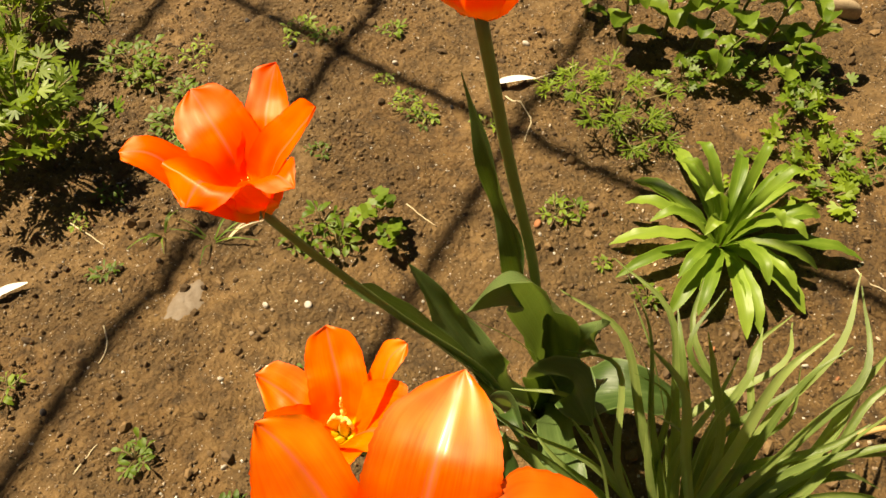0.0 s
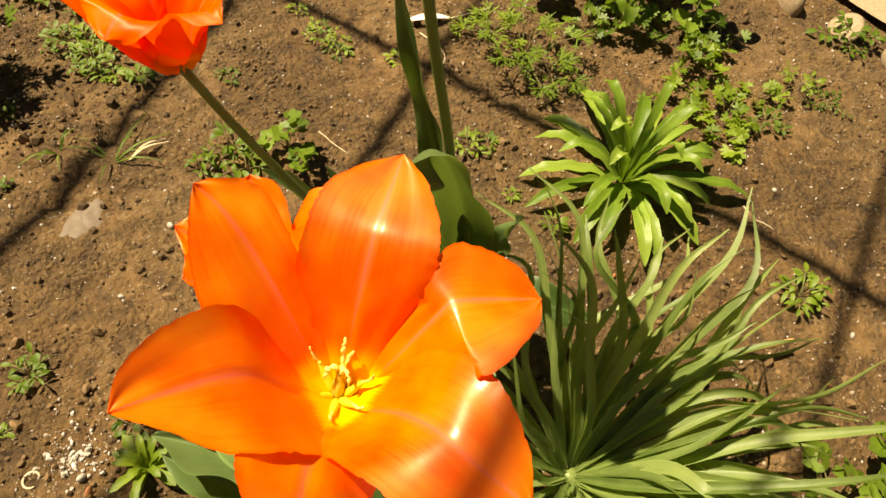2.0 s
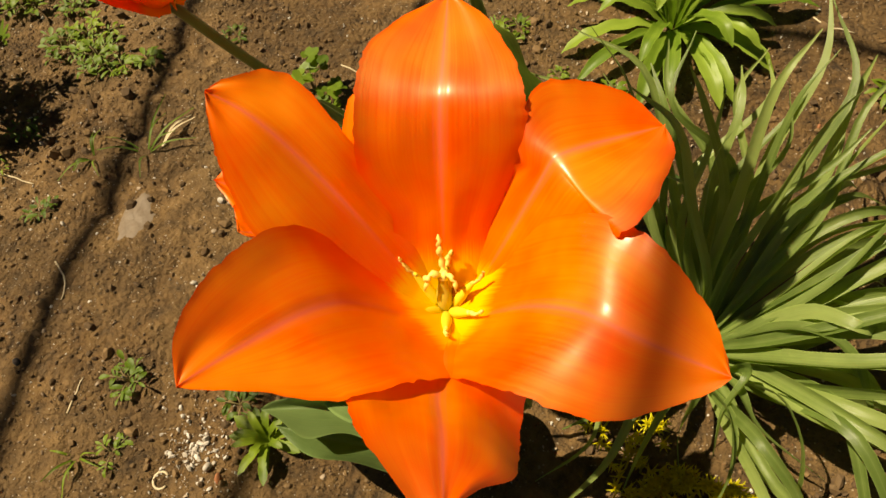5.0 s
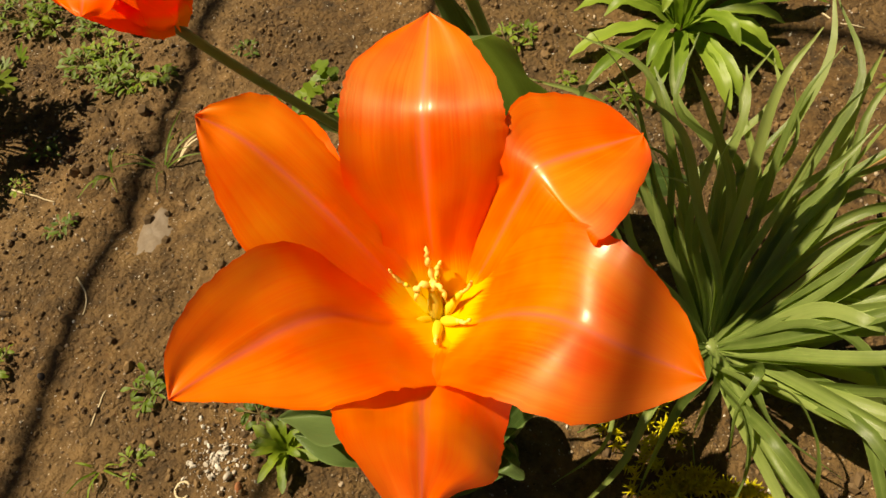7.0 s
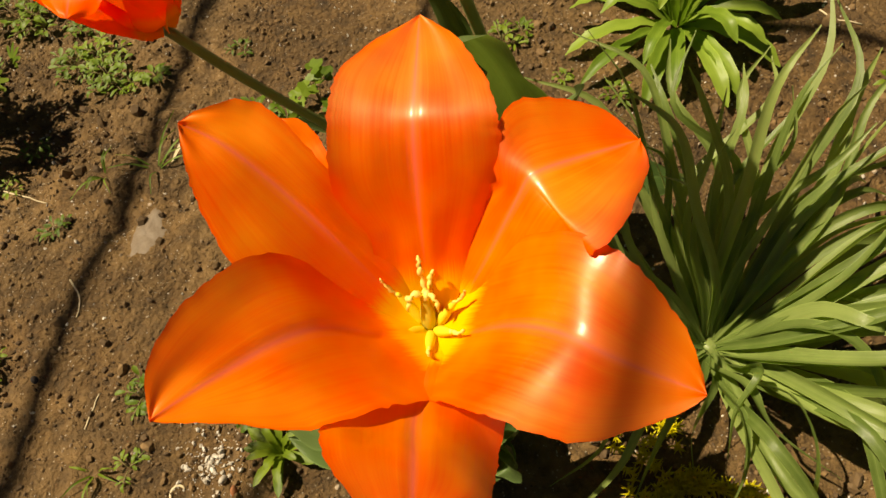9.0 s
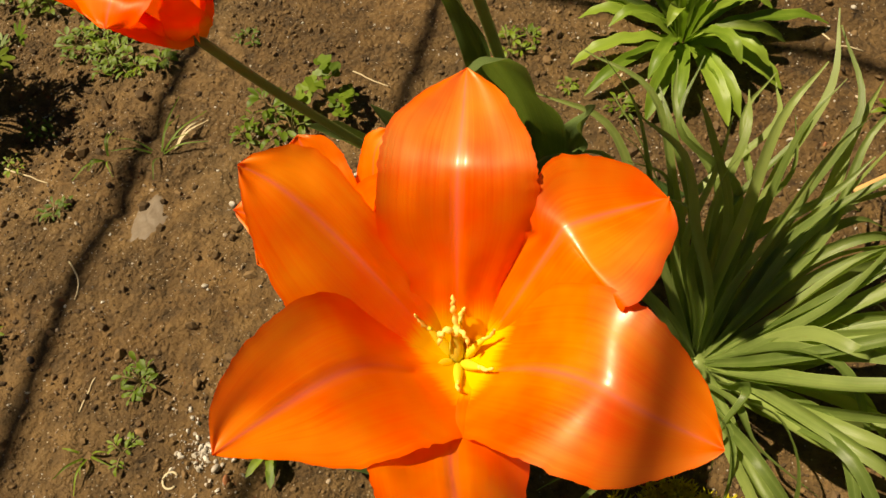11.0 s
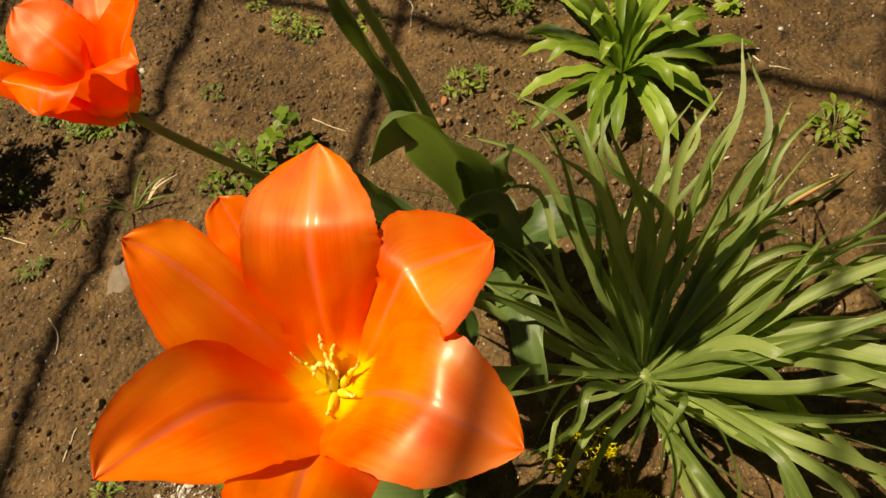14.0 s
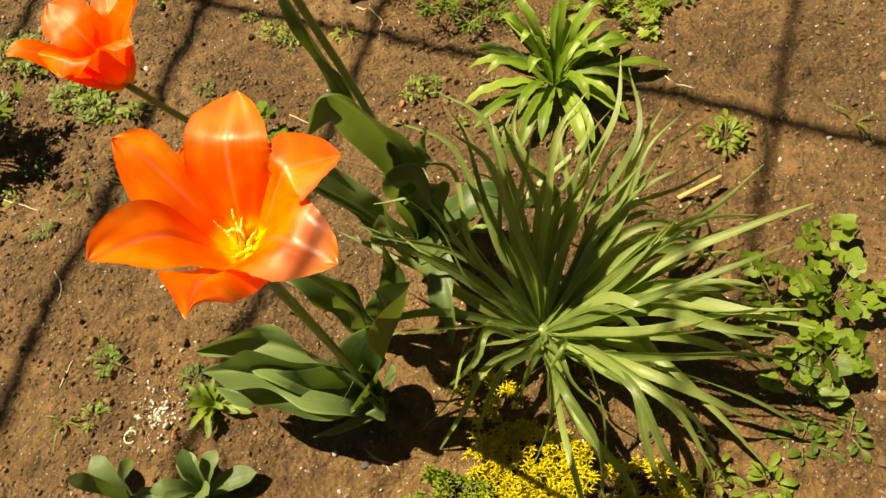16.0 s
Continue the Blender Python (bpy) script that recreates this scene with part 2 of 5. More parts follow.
class Geo:
    """Vertices, faces and UVs, in world places."""

    def __init__(self):
        self.v, self.f, self.uv = [], [], []

    def grid(self, rows, uvs=None, closed=False):
        """A sheet through rows of points."""
        n, m, o = len(rows), len(rows[0]), len(self.v)
        for i, row in enumerate(rows):
            for j, p in enumerate(row):
                self.v.append(tuple(p))
                self.uv.append(uvs[i][j] if uvs else (j / (m - 1), i / (n - 1)))
        for i in range(n - 1):
            for j in range(m if closed else m - 1):
                a, b = o + i * m + j, o + i * m + (j + 1) % m
                self.f.append((a, b, b + m, a + m))
        return self

    def fan(self, centre, rim, closed=False):
        o = len(self.v)
        self.v.append(tuple(centre))
        self.uv.append((0.5, 0.1))
        for i, p in enumerate(rim):
            self.v.append(tuple(p))
            self.uv.append((i / (len(rim) - 1), 0.9))
        n = len(rim)
        for i in range(n if closed else n - 1):
            self.f.append((o, o + 1 + i, o + 1 + (i + 1) % n))
        return self

    def tube(self, pts, radius, sides=8, cap=True):
        """A round stalk through points; radius is a number or a function of 0..1."""
        pts = [Vector(p) for p in pts]
        rows = []
        side = None
        for i, p in enumerate(pts):
            t = (pts[min(i + 1, len(pts) - 1)] - pts[max(i - 1, 0)]).normalized()
            if side is None:
                side = t.orthogonal().normalized()
            side = (side - t * side.dot(t)).normalized()
            up = t.cross(side)
            r = radius(i / (len(pts) - 1)) if callable(radius) else radius
            rows.append([p + (side * math.cos(a) + up * math.sin(a)) * r for a in (2 * math.pi * j / sides for j in range(sides))])
        o = len(self.v)
        self.grid(rows, closed=True)
        if cap:
            self.f.append(tuple(range(o, o + sides))[::-1])
            self.f.append(tuple(range(len(self.v) - sides, len(self.v))))
        return self

    def lump(self, at, size, squash=0.7, r=None, sub=0):
        """An uneven small stone."""
        r = r or rng
        o = len(self.v)
        rot = Euler((r.uniform(0, 6), r.uniform(0, 6), r.uniform(0, 6))).to_matrix()
        sx, sy, sz = size * r.uniform(0.8, 1.2), size * r.uniform(0.7, 1.0), size * squash * r.uniform(0.8, 1.1)
        for x, y, z in ICO_V:
            j = r.uniform(0.82, 1.12)
            q = rot @ Vector((x * sx * j, y * sy * j, z * sz * j))
            self.v.append((at[0] + q.x, at[1] + q.y, at[2] + q.z))
            self.uv.append((0.5, 0.5))
        self.f += [tuple(o + i for i in f) for f in ICO_F]
        return self


G0 = (1 + 5 ** 0.5) / 2
ICO_V = [tuple(c / 1.902 for c in p) for p in ((-1, G0, 0), (1, G0, 0), (-1, -G0, 0), (1, -G0, 0), (0, -1, G0), (0, 1, G0), (0, -1, -G0), (0, 1, -G0), (G0, 0, -1), (G0, 0, 1), (-G0, 0, -1), (-G0, 0, 1))]
ICO_F = [(0, 11, 5), (0, 5, 1), (0, 1, 7), (0, 7, 10), (0, 10, 11), (1, 5, 9), (5, 11, 4), (11, 10, 2), (10, 7, 6), (7, 1, 8), (3, 9, 4), (3, 4, 2), (3, 2, 6), (3, 6, 8), (3, 8, 9), (4, 9, 5), (2, 4, 11), (6, 2, 10), (8, 6, 7), (9, 8, 1)]


def mesh_of(name, geo, material, origin, smooth=True):
    me = bpy.data.meshes.new(name)
    me.from_pydata([(x - origin[0], y - origin[1], z - origin[2]) for x, y, z in geo.v], [], geo.f)
    layer = me.uv_layers.new(name="UVMap")
    idx = np.empty(len(me.loops), dtype=np.int32)
    me.loops.foreach_get("vertex_index", idx)
    layer.data.foreach_set("uv", np.array(geo.uv, dtype=np.float32)[idx].ravel())
    if smooth:
        me.polygons.foreach_set("use_smooth", np.ones(len(me.polygons), dtype=bool))
    me.materials.append(material)
    me.update()
    return me


def part(name, geo, material, parent, label="", smooth=True):
    """Links a mesh as one part under a thing or a part."""
    o = ORIGIN[parent]
    ob = new(name, mesh_of(name, geo, material, o, smooth))
    ob.parent = parent
    ORIGIN[ob] = o
    return tagged(ob, label) if label else ob


def single(name, geo, material, at, label, category, group="", kind="", smooth=True):
    """A thing of one mesh."""
    ob = new(name, mesh_of(name, geo, material, at, smooth))
    ob.location = at
    ORIGIN[ob] = Vector(at)
    return tagged(ob, label, category, group, kind)


def curve(ctrl, n):
    """n points of a smooth line through the control points."""
    c = [Vector(p) for p in ctrl]
    if len(c) == 2:
        return [c[0].lerp(c[1], i / (n - 1)) for i in range(n)]
    c = [c[0] * 2 - c[1]] + c + [c[-1] * 2 - c[-2]]
    segs, out = len(c) - 3, []
    for i in range(n):
        x = i / (n - 1) * segs
        s = min(int(x), segs - 1)
        t = x - s
        p0, p1, p2, p3 = c[s:s + 4]
        out.append(0.5 * ((2 * p1) + (p2 - p0) * t + (2 * p0 - 5 * p1 + 4 * p2 - p3) * t * t + (3 * p1 - p0 - 3 * p2 + p3) * t ** 3))
    return out


def blade(geo, ctrl, width, n=14, m=5, fold=0.5, wave=0.0, waves=3.0, twist=0.0, belly=0.4, base=0.5, tip=0.9, phase=0.0, facing=(0, 0, 1), curl=0.0, rag=0.0):
    """A leaf blade along a line. width: the widest half width; belly: where that is; base: the share of it at the foot;
    fold: how far the sides rise, as a share of the half width; wave: the ripple of its margin; curl: how far the rim rolls back; rag: how unevenly wide it is."""
    pts = curve(ctrl, n)
    face = Vector(facing)
    rows, uvs = [], []
    for i, p in enumerate(pts):
        u = i / (n - 1)
        t = (pts[min(i + 1, n - 1)] - pts[max(i - 1, 0)]).normalized()
        s = t.cross(face)
        if s.length < 1e-4:
            s = t.orthogonal()
        s.normalize()
        nn = s.cross(t).normalized()
        a = twist * u
        s, nn = s * math.cos(a) + nn * math.sin(a), nn * math.cos(a) - s * math.sin(a)
        if u < belly:
            w = base + (1 - base) * math.sin(0.5 * math.pi * u / belly)
        else:
            x = (u - belly) / (1 - belly)
            w = max(1 - x ** (1.0 + tip), 0.0) ** 0.8
        w = max(w * width, 0.0004)
        row, uvr = [], []
        for j in range(m):
            v = 2 * j / (m - 1) - 1
            lift = fold * w * (abs(v) ** 1.5) + wave * abs(v) ** 2 * math.sin(waves * 2 * math.pi * u + phase + (1.3 if v > 0 else 0.0)) * min(1, 4 * u * (1 - u) + 0.1)
            uneven = 0.10 * w * noise.noise(Vector((u * 7 + phase, v * 1.6, width * 900)))
            side = v * w * (1 + rag * abs(v) * math.sin(waves * 2 * math.pi * u * 1.3 + phase * 2 + (2.2 if v > 0 else 0.0)))
            row.append(p + s * side + nn * (lift + uneven - curl * w * abs(v) ** 7))
            uvr.append((j / (m - 1), u))
        rows.append(row)
        uvs.append(uvr)
    return geo.grid(rows, uvs)


def lobed(geo, centre, size, normal, heading, lobes=3, depth=0.45, spread=4.2, cup=0.15, r=None, step=0):
    """A small leaf with rounded lobes round its stalk's end."""
    r = r or rng
    nn = Vector(normal).normalized()
    hd = Vector(heading)
    hd = (hd - nn * hd.dot(nn))
    hd = hd.normalized() if hd.length > 1e-5 else nn.orthogonal().normalized()
    sd = nn.cross(hd)
    step = step or (6 if size > 0.009 else 4)
    k = lobes * step
    rim = []
    for i in range(k + 1):
        a = -spread / 2 + spread * i / k
        ph = (i % step) / step
        rad = size * (1 - depth * (1 - math.sin(math.pi * ph))) * (1 - 0.18 * abs(a) / (spread / 2)) * r.uniform(0.93, 1.07)
        q = Vector(centre) + (hd * math.cos(a) + sd * math.sin(a)) * rad + nn * (cup * rad * r.uniform(0.5, 1.2))
        rim.append(q)
    return geo.fan(centre, rim)


# ---- ground ----
def lie(x, y):
    """The height of the soil."""
    q = Vector((x, y, 0.0))
    h = 0.010 * noise.noise(q * 3.1) + 0.005 * noise.noise(q * 9.0 + Vector((3, 1, 0)))
    clod = noise.noise(q * 34.0)
    h += 0.0030 * clod + 0.0024 * max(0.0, noise.noise(q * 70.0 + Vector((0, 5, 0)))) + 0.0016 * noise.noise(q * 150.0)
    rough = min(1.0, max(0.0, noise.noise(q * 5.0 + Vector((7, 2, 0))) + 0.25))
    h += 0.019 * rough * max(0.0, noise.noise(q * 42.0 + Vector((1, 9, 0))))
    h -= 0.016 * max(0.0, noise.noise(q * 27.0 + Vector((4, 6, 0))) - 0.34)
    return h * max(0.0, 1.0 - max(0.0, math.hypot(x - 0.25, y - 0.7) - 1.2))


def spaced(lo, hi, step):
    inner = list(np.arange(lo, hi + step / 2, step))
    out, d = [], step
    while d < 90:
        d *= 1.35
        out.append(d)
    acc = np.cumsum(out)
    return [lo - a for a in acc[::-1]] + inner + [hi + a for a in acc]


gx, gy = spaced(-0.50, 0.90, 0.0032), spaced(0.20, 1.35, 0.0032)
ground_geo = Geo().grid([[(x, y, lie(x, y)) for x in gx] for y in gy], [[(x, y) for x in gx] for y in gy])
ground = single("ground", ground_geo, SOIL, (0, 0, 0), "brown damp garden soil with crumbs and small stones", "soil", kind="structure")


def scatter(name, material, count, size, label, category, seed, spread=(-0.5, 0.9, 0.2, 1.4), squash=0.7, sink=0.3, keep=None):
    r = random.Random(seed)
    g = Geo()
    for _ in range(count):
        x, y = r.uniform(spread[0], spread[1]), r.uniform(spread[2], spread[3])
        if keep and not keep(x, y, r):
            continue
        s = size * (0.45 + 1.1 * r.random() ** 3)
        g.lump((x, y, lie(x, y) + s * squash * (1 - 2 * sink)), s, squash, r)
    return single(name, g, material, (0, 0, 0), label, category, kind="stuff", smooth=False)


def clumpy(scale, limit, shift):
    return lambda x, y, r: noise.noise(Vector((x * scale + shift, y * scale, 3.3))) + 0.25 * r.random() > limit


scatter("soil_crumbs", CRUMB, 22000, 0.0024, "loose crumbs of brown soil", "soil crumbs", 1, keep=clumpy(6, 0.12, 0))
scatter("clods", CRUMB, 2600, 0.0050, "small dark clods of soil", "clods", 5, squash=0.6, keep=clumpy(4, 0.05, 8))
scatter("gravel", GRAVEL, 7000, 0.0016, "tan and grey grit lying in the soil", "gravel", 2, squash=0.55, keep=clumpy(5, -0.1, 4))
scatter("soil_grains", CRUMB, 17000, 0.0012, "fine grains of dry brown soil", "soil grains", 6, squash=0.75, sink=0.2)
scatter("pale_grit", PALE, 5200, 0.0013, "scattered white grit on the soil", "grit", 3, squash=0.55)


def pebble(x, y, size, material=PALE, label="small white pebble half sunk in the soil", seed=0, squash=0.55):
    r = random.Random(seed + int(x * 1000) * 7 + int(y * 1000))
    z = lie(x, y)
    g = Geo().lump((x, y, z + size * 0.25), size, squash, r)
    ob = single("pebble", g, material, (x, y, z), label, "pebble", "pebbles on the soil")
    sub = ob.modifiers.new("round", "SUBSURF")
    sub.levels = sub.render_levels = 1
    return ob


for x, y, s in ((0.098, 0.958, 0.007), (0.240, 1.022, 0.006), (0.115, 0.623, 0.0055), (0.078, 0.613, 0.005), (0.071, 0.533, 0.004),
                (0.105, 0.463, 0.004), (0.451, 0.864, 0.0045), (0.545, 0.663, 0.0045), (0.109, 0.388, 0.006), (-0.058, 0.595, 0.0035),
                (-0.102, 0.682, 0.0045), (0.185, 0.640, 0.005), (-0.023, 0.845, 0.006), (0.742, 0.683, 0.005), (0.263, 0.363, 0.004),
                (0.031, 0.455, 0.003), (0.50, 0.72, 0.004), (0.62, 0.80, 0.004), (0.69, 0.66, 0.0045),
                (0.305, 0.747, 0.0035), (0.107, 0.942, 0.0035), (0.190, 0.984, 0.004), (-0.259, 0.969, 0.004)):
    pebble(x, y, s)
for x, y, s in ((-0.03, 0.96, 0.008), (-0.015, 0.935, 0.005), (-0.10, 0.99, 0.007), (0.18, 0.90, 0.004), (-0.06, 0.47, 0.006), (0.29, 0.352, 0.005)):
    pebble(x, y, s, DARKSTONE, "dark grey stone chip on the soil")
for x, y, s in ((0.118, 0.380, 0.005), (0.30, 0.760, 0.006), (0.29, 0.755, 0.005), (0.47, 0.66, 0.004), (0.66, 0.60, 0.004), (0.57, 0.655, 0.004)):
    pebble(x, y, s, RUST, "reddish brick chip in the soil")

# dried mud crust
crust = Geo()
rim = []
for i in range(28):
    q = 2 * math.pi * i / 28
    d = 1 + 0.35 * noise.noise(Vector((math.cos(q) * 1.7, math.sin(q) * 1.7, 4)))
    x, y = 0.004 + 0.017 * d * math.cos(q) + 0.004 * math.sin(q), 0.598 + 0.036 * d * math.sin(q)
    rim.append((x, y))
rows = []
for k in range(9):
    f = k / 8
    rows.append([(0.004 + (x - 0.004) * f, 0.598 + (y - 0.598) * f, lie(0.004 + (x - 0.004) * f, 0.598 + (y - 0.598) * f) * 0.8 + 0.0016 - 0.004 * f ** 4 + 0.0008 * noise.noise(Vector((x * 90 * f, y * 90, f)))) for x, y in rim])
crust.grid(rows, closed=True)
single("mud_crust", crust, MUD, (0.004, 0.598, 0), "pale dried mud crust on the soil", "mud crust", "litter on the soil")

# heap of white grit
r0 = random.Random(11)
heap = Geo()
for _ in range(260):
    a, d = r0.uniform(0, 6.3), abs(r0.gauss(0, 0.020))
    x, y = 0.098 + d * math.cos(a), 0.400 + d * 1.1 * math.sin(a)
    s = 0.0007 + 0.0024 * r0.random() ** 4
    heap.lump((x, y, lie(x, y) + 0.4 * s), s, 0.6, r0)
single("white_grit", heap, PALE, (0, 0, 0), "patch of crushed white shell grit on the soil", "grit", kind="stuff", smooth=False)

# sandy path with rough edging stones behind the bed
pg = Geo().grid([[(0.66 + 0.42 * i, 1.20 - 0.33 * i + 0.55 * j, 0.012 + 0.003 * noise.noise(Vector((i * 7, j * 7, 0)))) for i in np.linspace(0, 2.4, 40)] for j in np.linspace(0, 2, 30)])
single("path", pg, SAND, (0, 0, 0), "pale sandy trodden path behind the bed", "path", kind="structure")
r0 = random.Random(4)
for i in range(7):
    x = 0.60 + 0.062 * i
    y = 1.175 - 0.042 * i + r0.uniform(-0.012, 0.012)
    z = lie(x, y)
    g = Geo().lump((x, y, z + 0.006), 0.036 * r0.uniform(0.8, 1.2), 0.4, r0)
    ob = single("edging_stone", g, SAND, (x, y, z), "rough pale edging stone along the path", "stone", "edging stones")
    sub = ob.modifiers.new("round", "SUBSURF")
    sub.levels = sub.render_levels = 2

# ---- overhead lattice that shades the bed in stripes ----
TOP = 1.6
lattice = thing("garden_lattice", (-1.6, 1.0, 0), "overhead garden lattice of thin wooden rods", "lattice")


def rod(x0, y0, x1, y1, r, z):
    """A rod whose shadow runs along the line on the soil, carried on past both ends."""
    a, b = Vector((x0, y0, 0)), Vector((x1, y1, 0))
    d = (b - a).normalized()
    shift = Vector((-SUN_X * z, -SUN_Y * z, z))
    a, b = a - d * 1.4 + shift, b + d * 1.2 + shift
    part("rod", Geo().tube(curve([a, b], 12), r, 8), ROD, lattice)


rod(-0.237, 0.863, -0.222, 1.008, 0.008, TOP)
rod(-0.060, 0.408, 0.027, 0.950, 0.008, TOP)
rod(0.128, 0.343, 0.300, 1.050, 0.007, TOP)
rod(0.567, 0.339, 0.753, 0.884, 0.0052, TOP)
rod(-0.145, 1.032, 0.788, 0.672, 0.0072, TOP - 0.017)
for x, y in ((-2.0, -0.9), (-2.0, 2.6), (1.0, -0.9), (1.0, 2.6)):
    part("post", Geo().tube([(x, y, -0.02), (x, y, TOP)], 0.03, 10), ROD, lattice)
for a, b in (((-2.05, -0.9), (1.05, -0.9)), ((-2.05, 2.6), (1.05, 2.6))):
    part("beam", Geo().tube([(*a, TOP - 0.03), (*b, TOP - 0.03)], 0.02, 8), ROD, lattice)


# ---- tulips ----
def petal(parent, base, tip, width, inner, seed, material, point=0.7, flare=0.3, belly=0.56, wave=0.0012, crease=0.08):
    """One petal from the flower's base to its tip: a hollow wall that rises from the base and flares outward.
    flare: how early it rises, to bend outward at the lip; belly: where it is widest;
    point: how drawn out the tip is; crease: how far the halves fold up along the midrib."""
    r = random.Random(seed)
    b, t = Vector(base), Vector(tip)
    flat = Vector((t.x - b.x, t.y - b.y, 0))
    reach, rise = flat.length, t.z - b.z
    e = flat.normalized()
    up = Vector((0, 0, 1))
    lat = up.cross(e)
    out = 0.0 if inner else 0.0026
    straight = ((0.05, 0.0), (0.30, 0.14), (0.52, 0.36), (0.71, 0.62), (0.87, 0.84), (1.0, 1.0))
    bent = ((0.05, 0.0), (0.22, 0.30), (0.36, 0.70), (0.53, 0.90), (0.77, 0.97), (1.0, 1.0))
    shape = [(p + (q - p) * flare, s + (w - s) * flare) for (p, s), (q, w) in zip(straight, bent)]
    line = curve([b + e * (reach * x + out * min(1, 4 * x) * (1 - x)) + up * (rise * y - out * 0.6 * (1 - x)) for x, y in shape], 49)
    n, m = 49, 25
    rows, uvs = [], []
    ph = r.uniform(0, 6)
    for i in range(n):
        u = i / (n - 1)
        c = line[i]
        d = (line[min(i + 1, n - 1)] - line[max(i - 1, 0)]).normalized()
        inward = d.cross(lat).normalized()
        if inward.dot(up - e) < 0:
            inward = -inward
        if u < belly:
            wide = 0.30 + 0.70 * math.sin(0.5 * math.pi * u / belly) ** 0.9
        else:
            wide = max(0.0, 1 - ((u - belly) / (1 - belly)) ** 2.1) ** (0.55 + 0.35 * point)
        half = max(width * wide, 0.0005)
        k = max(0.5, (1.0 - 1.1 * max(0.0, u - 0.3) / 0.7) / 0.030)
        row, uvr = [], []
        for j in range(m):
            v = 2 * j / (m - 1) - 1
            s = v * half
            q = c + lat * (math.sin(s * k) / k) + inward * ((1 - math.cos(s * k)) / k)
            rip = wave * v * v * math.sin(5.0 * u * (1.2 if v > 0 else 1.0) + ph + (2.0 if v > 0 else 0)) * max(0.0, u - 0.2)
            rib = -0.0009 * math.exp(-(v / 0.10) ** 2) * math.sin(math.pi * u)
            q = q + inward * (rip + rib + crease * u ** 1.5 * abs(s) * (1 - 0.35 * abs(v)) + 0.0008 * noise.noise(Vector((u * 5, v * 2.5, seed))))
            q = q + lat * (0.0007 * noise.noise(Vector((u * 22, v * 3 + seed, 0.5))) * abs(v))
            q = q + lat * (0.0010 * noise.noise(Vector((u * 75, seed * 3.1 + (v > 0), 1.5))) * abs(v) ** 7 * min(1.0, 2 * u)) * (1 if v > 0 else -1)
            row.append(q)
            uvr.append((j / (m - 1), u))
        rows.append(row)
        uvs.append(uvr)
    return part("petal", Geo().grid(rows, uvs), material, parent)


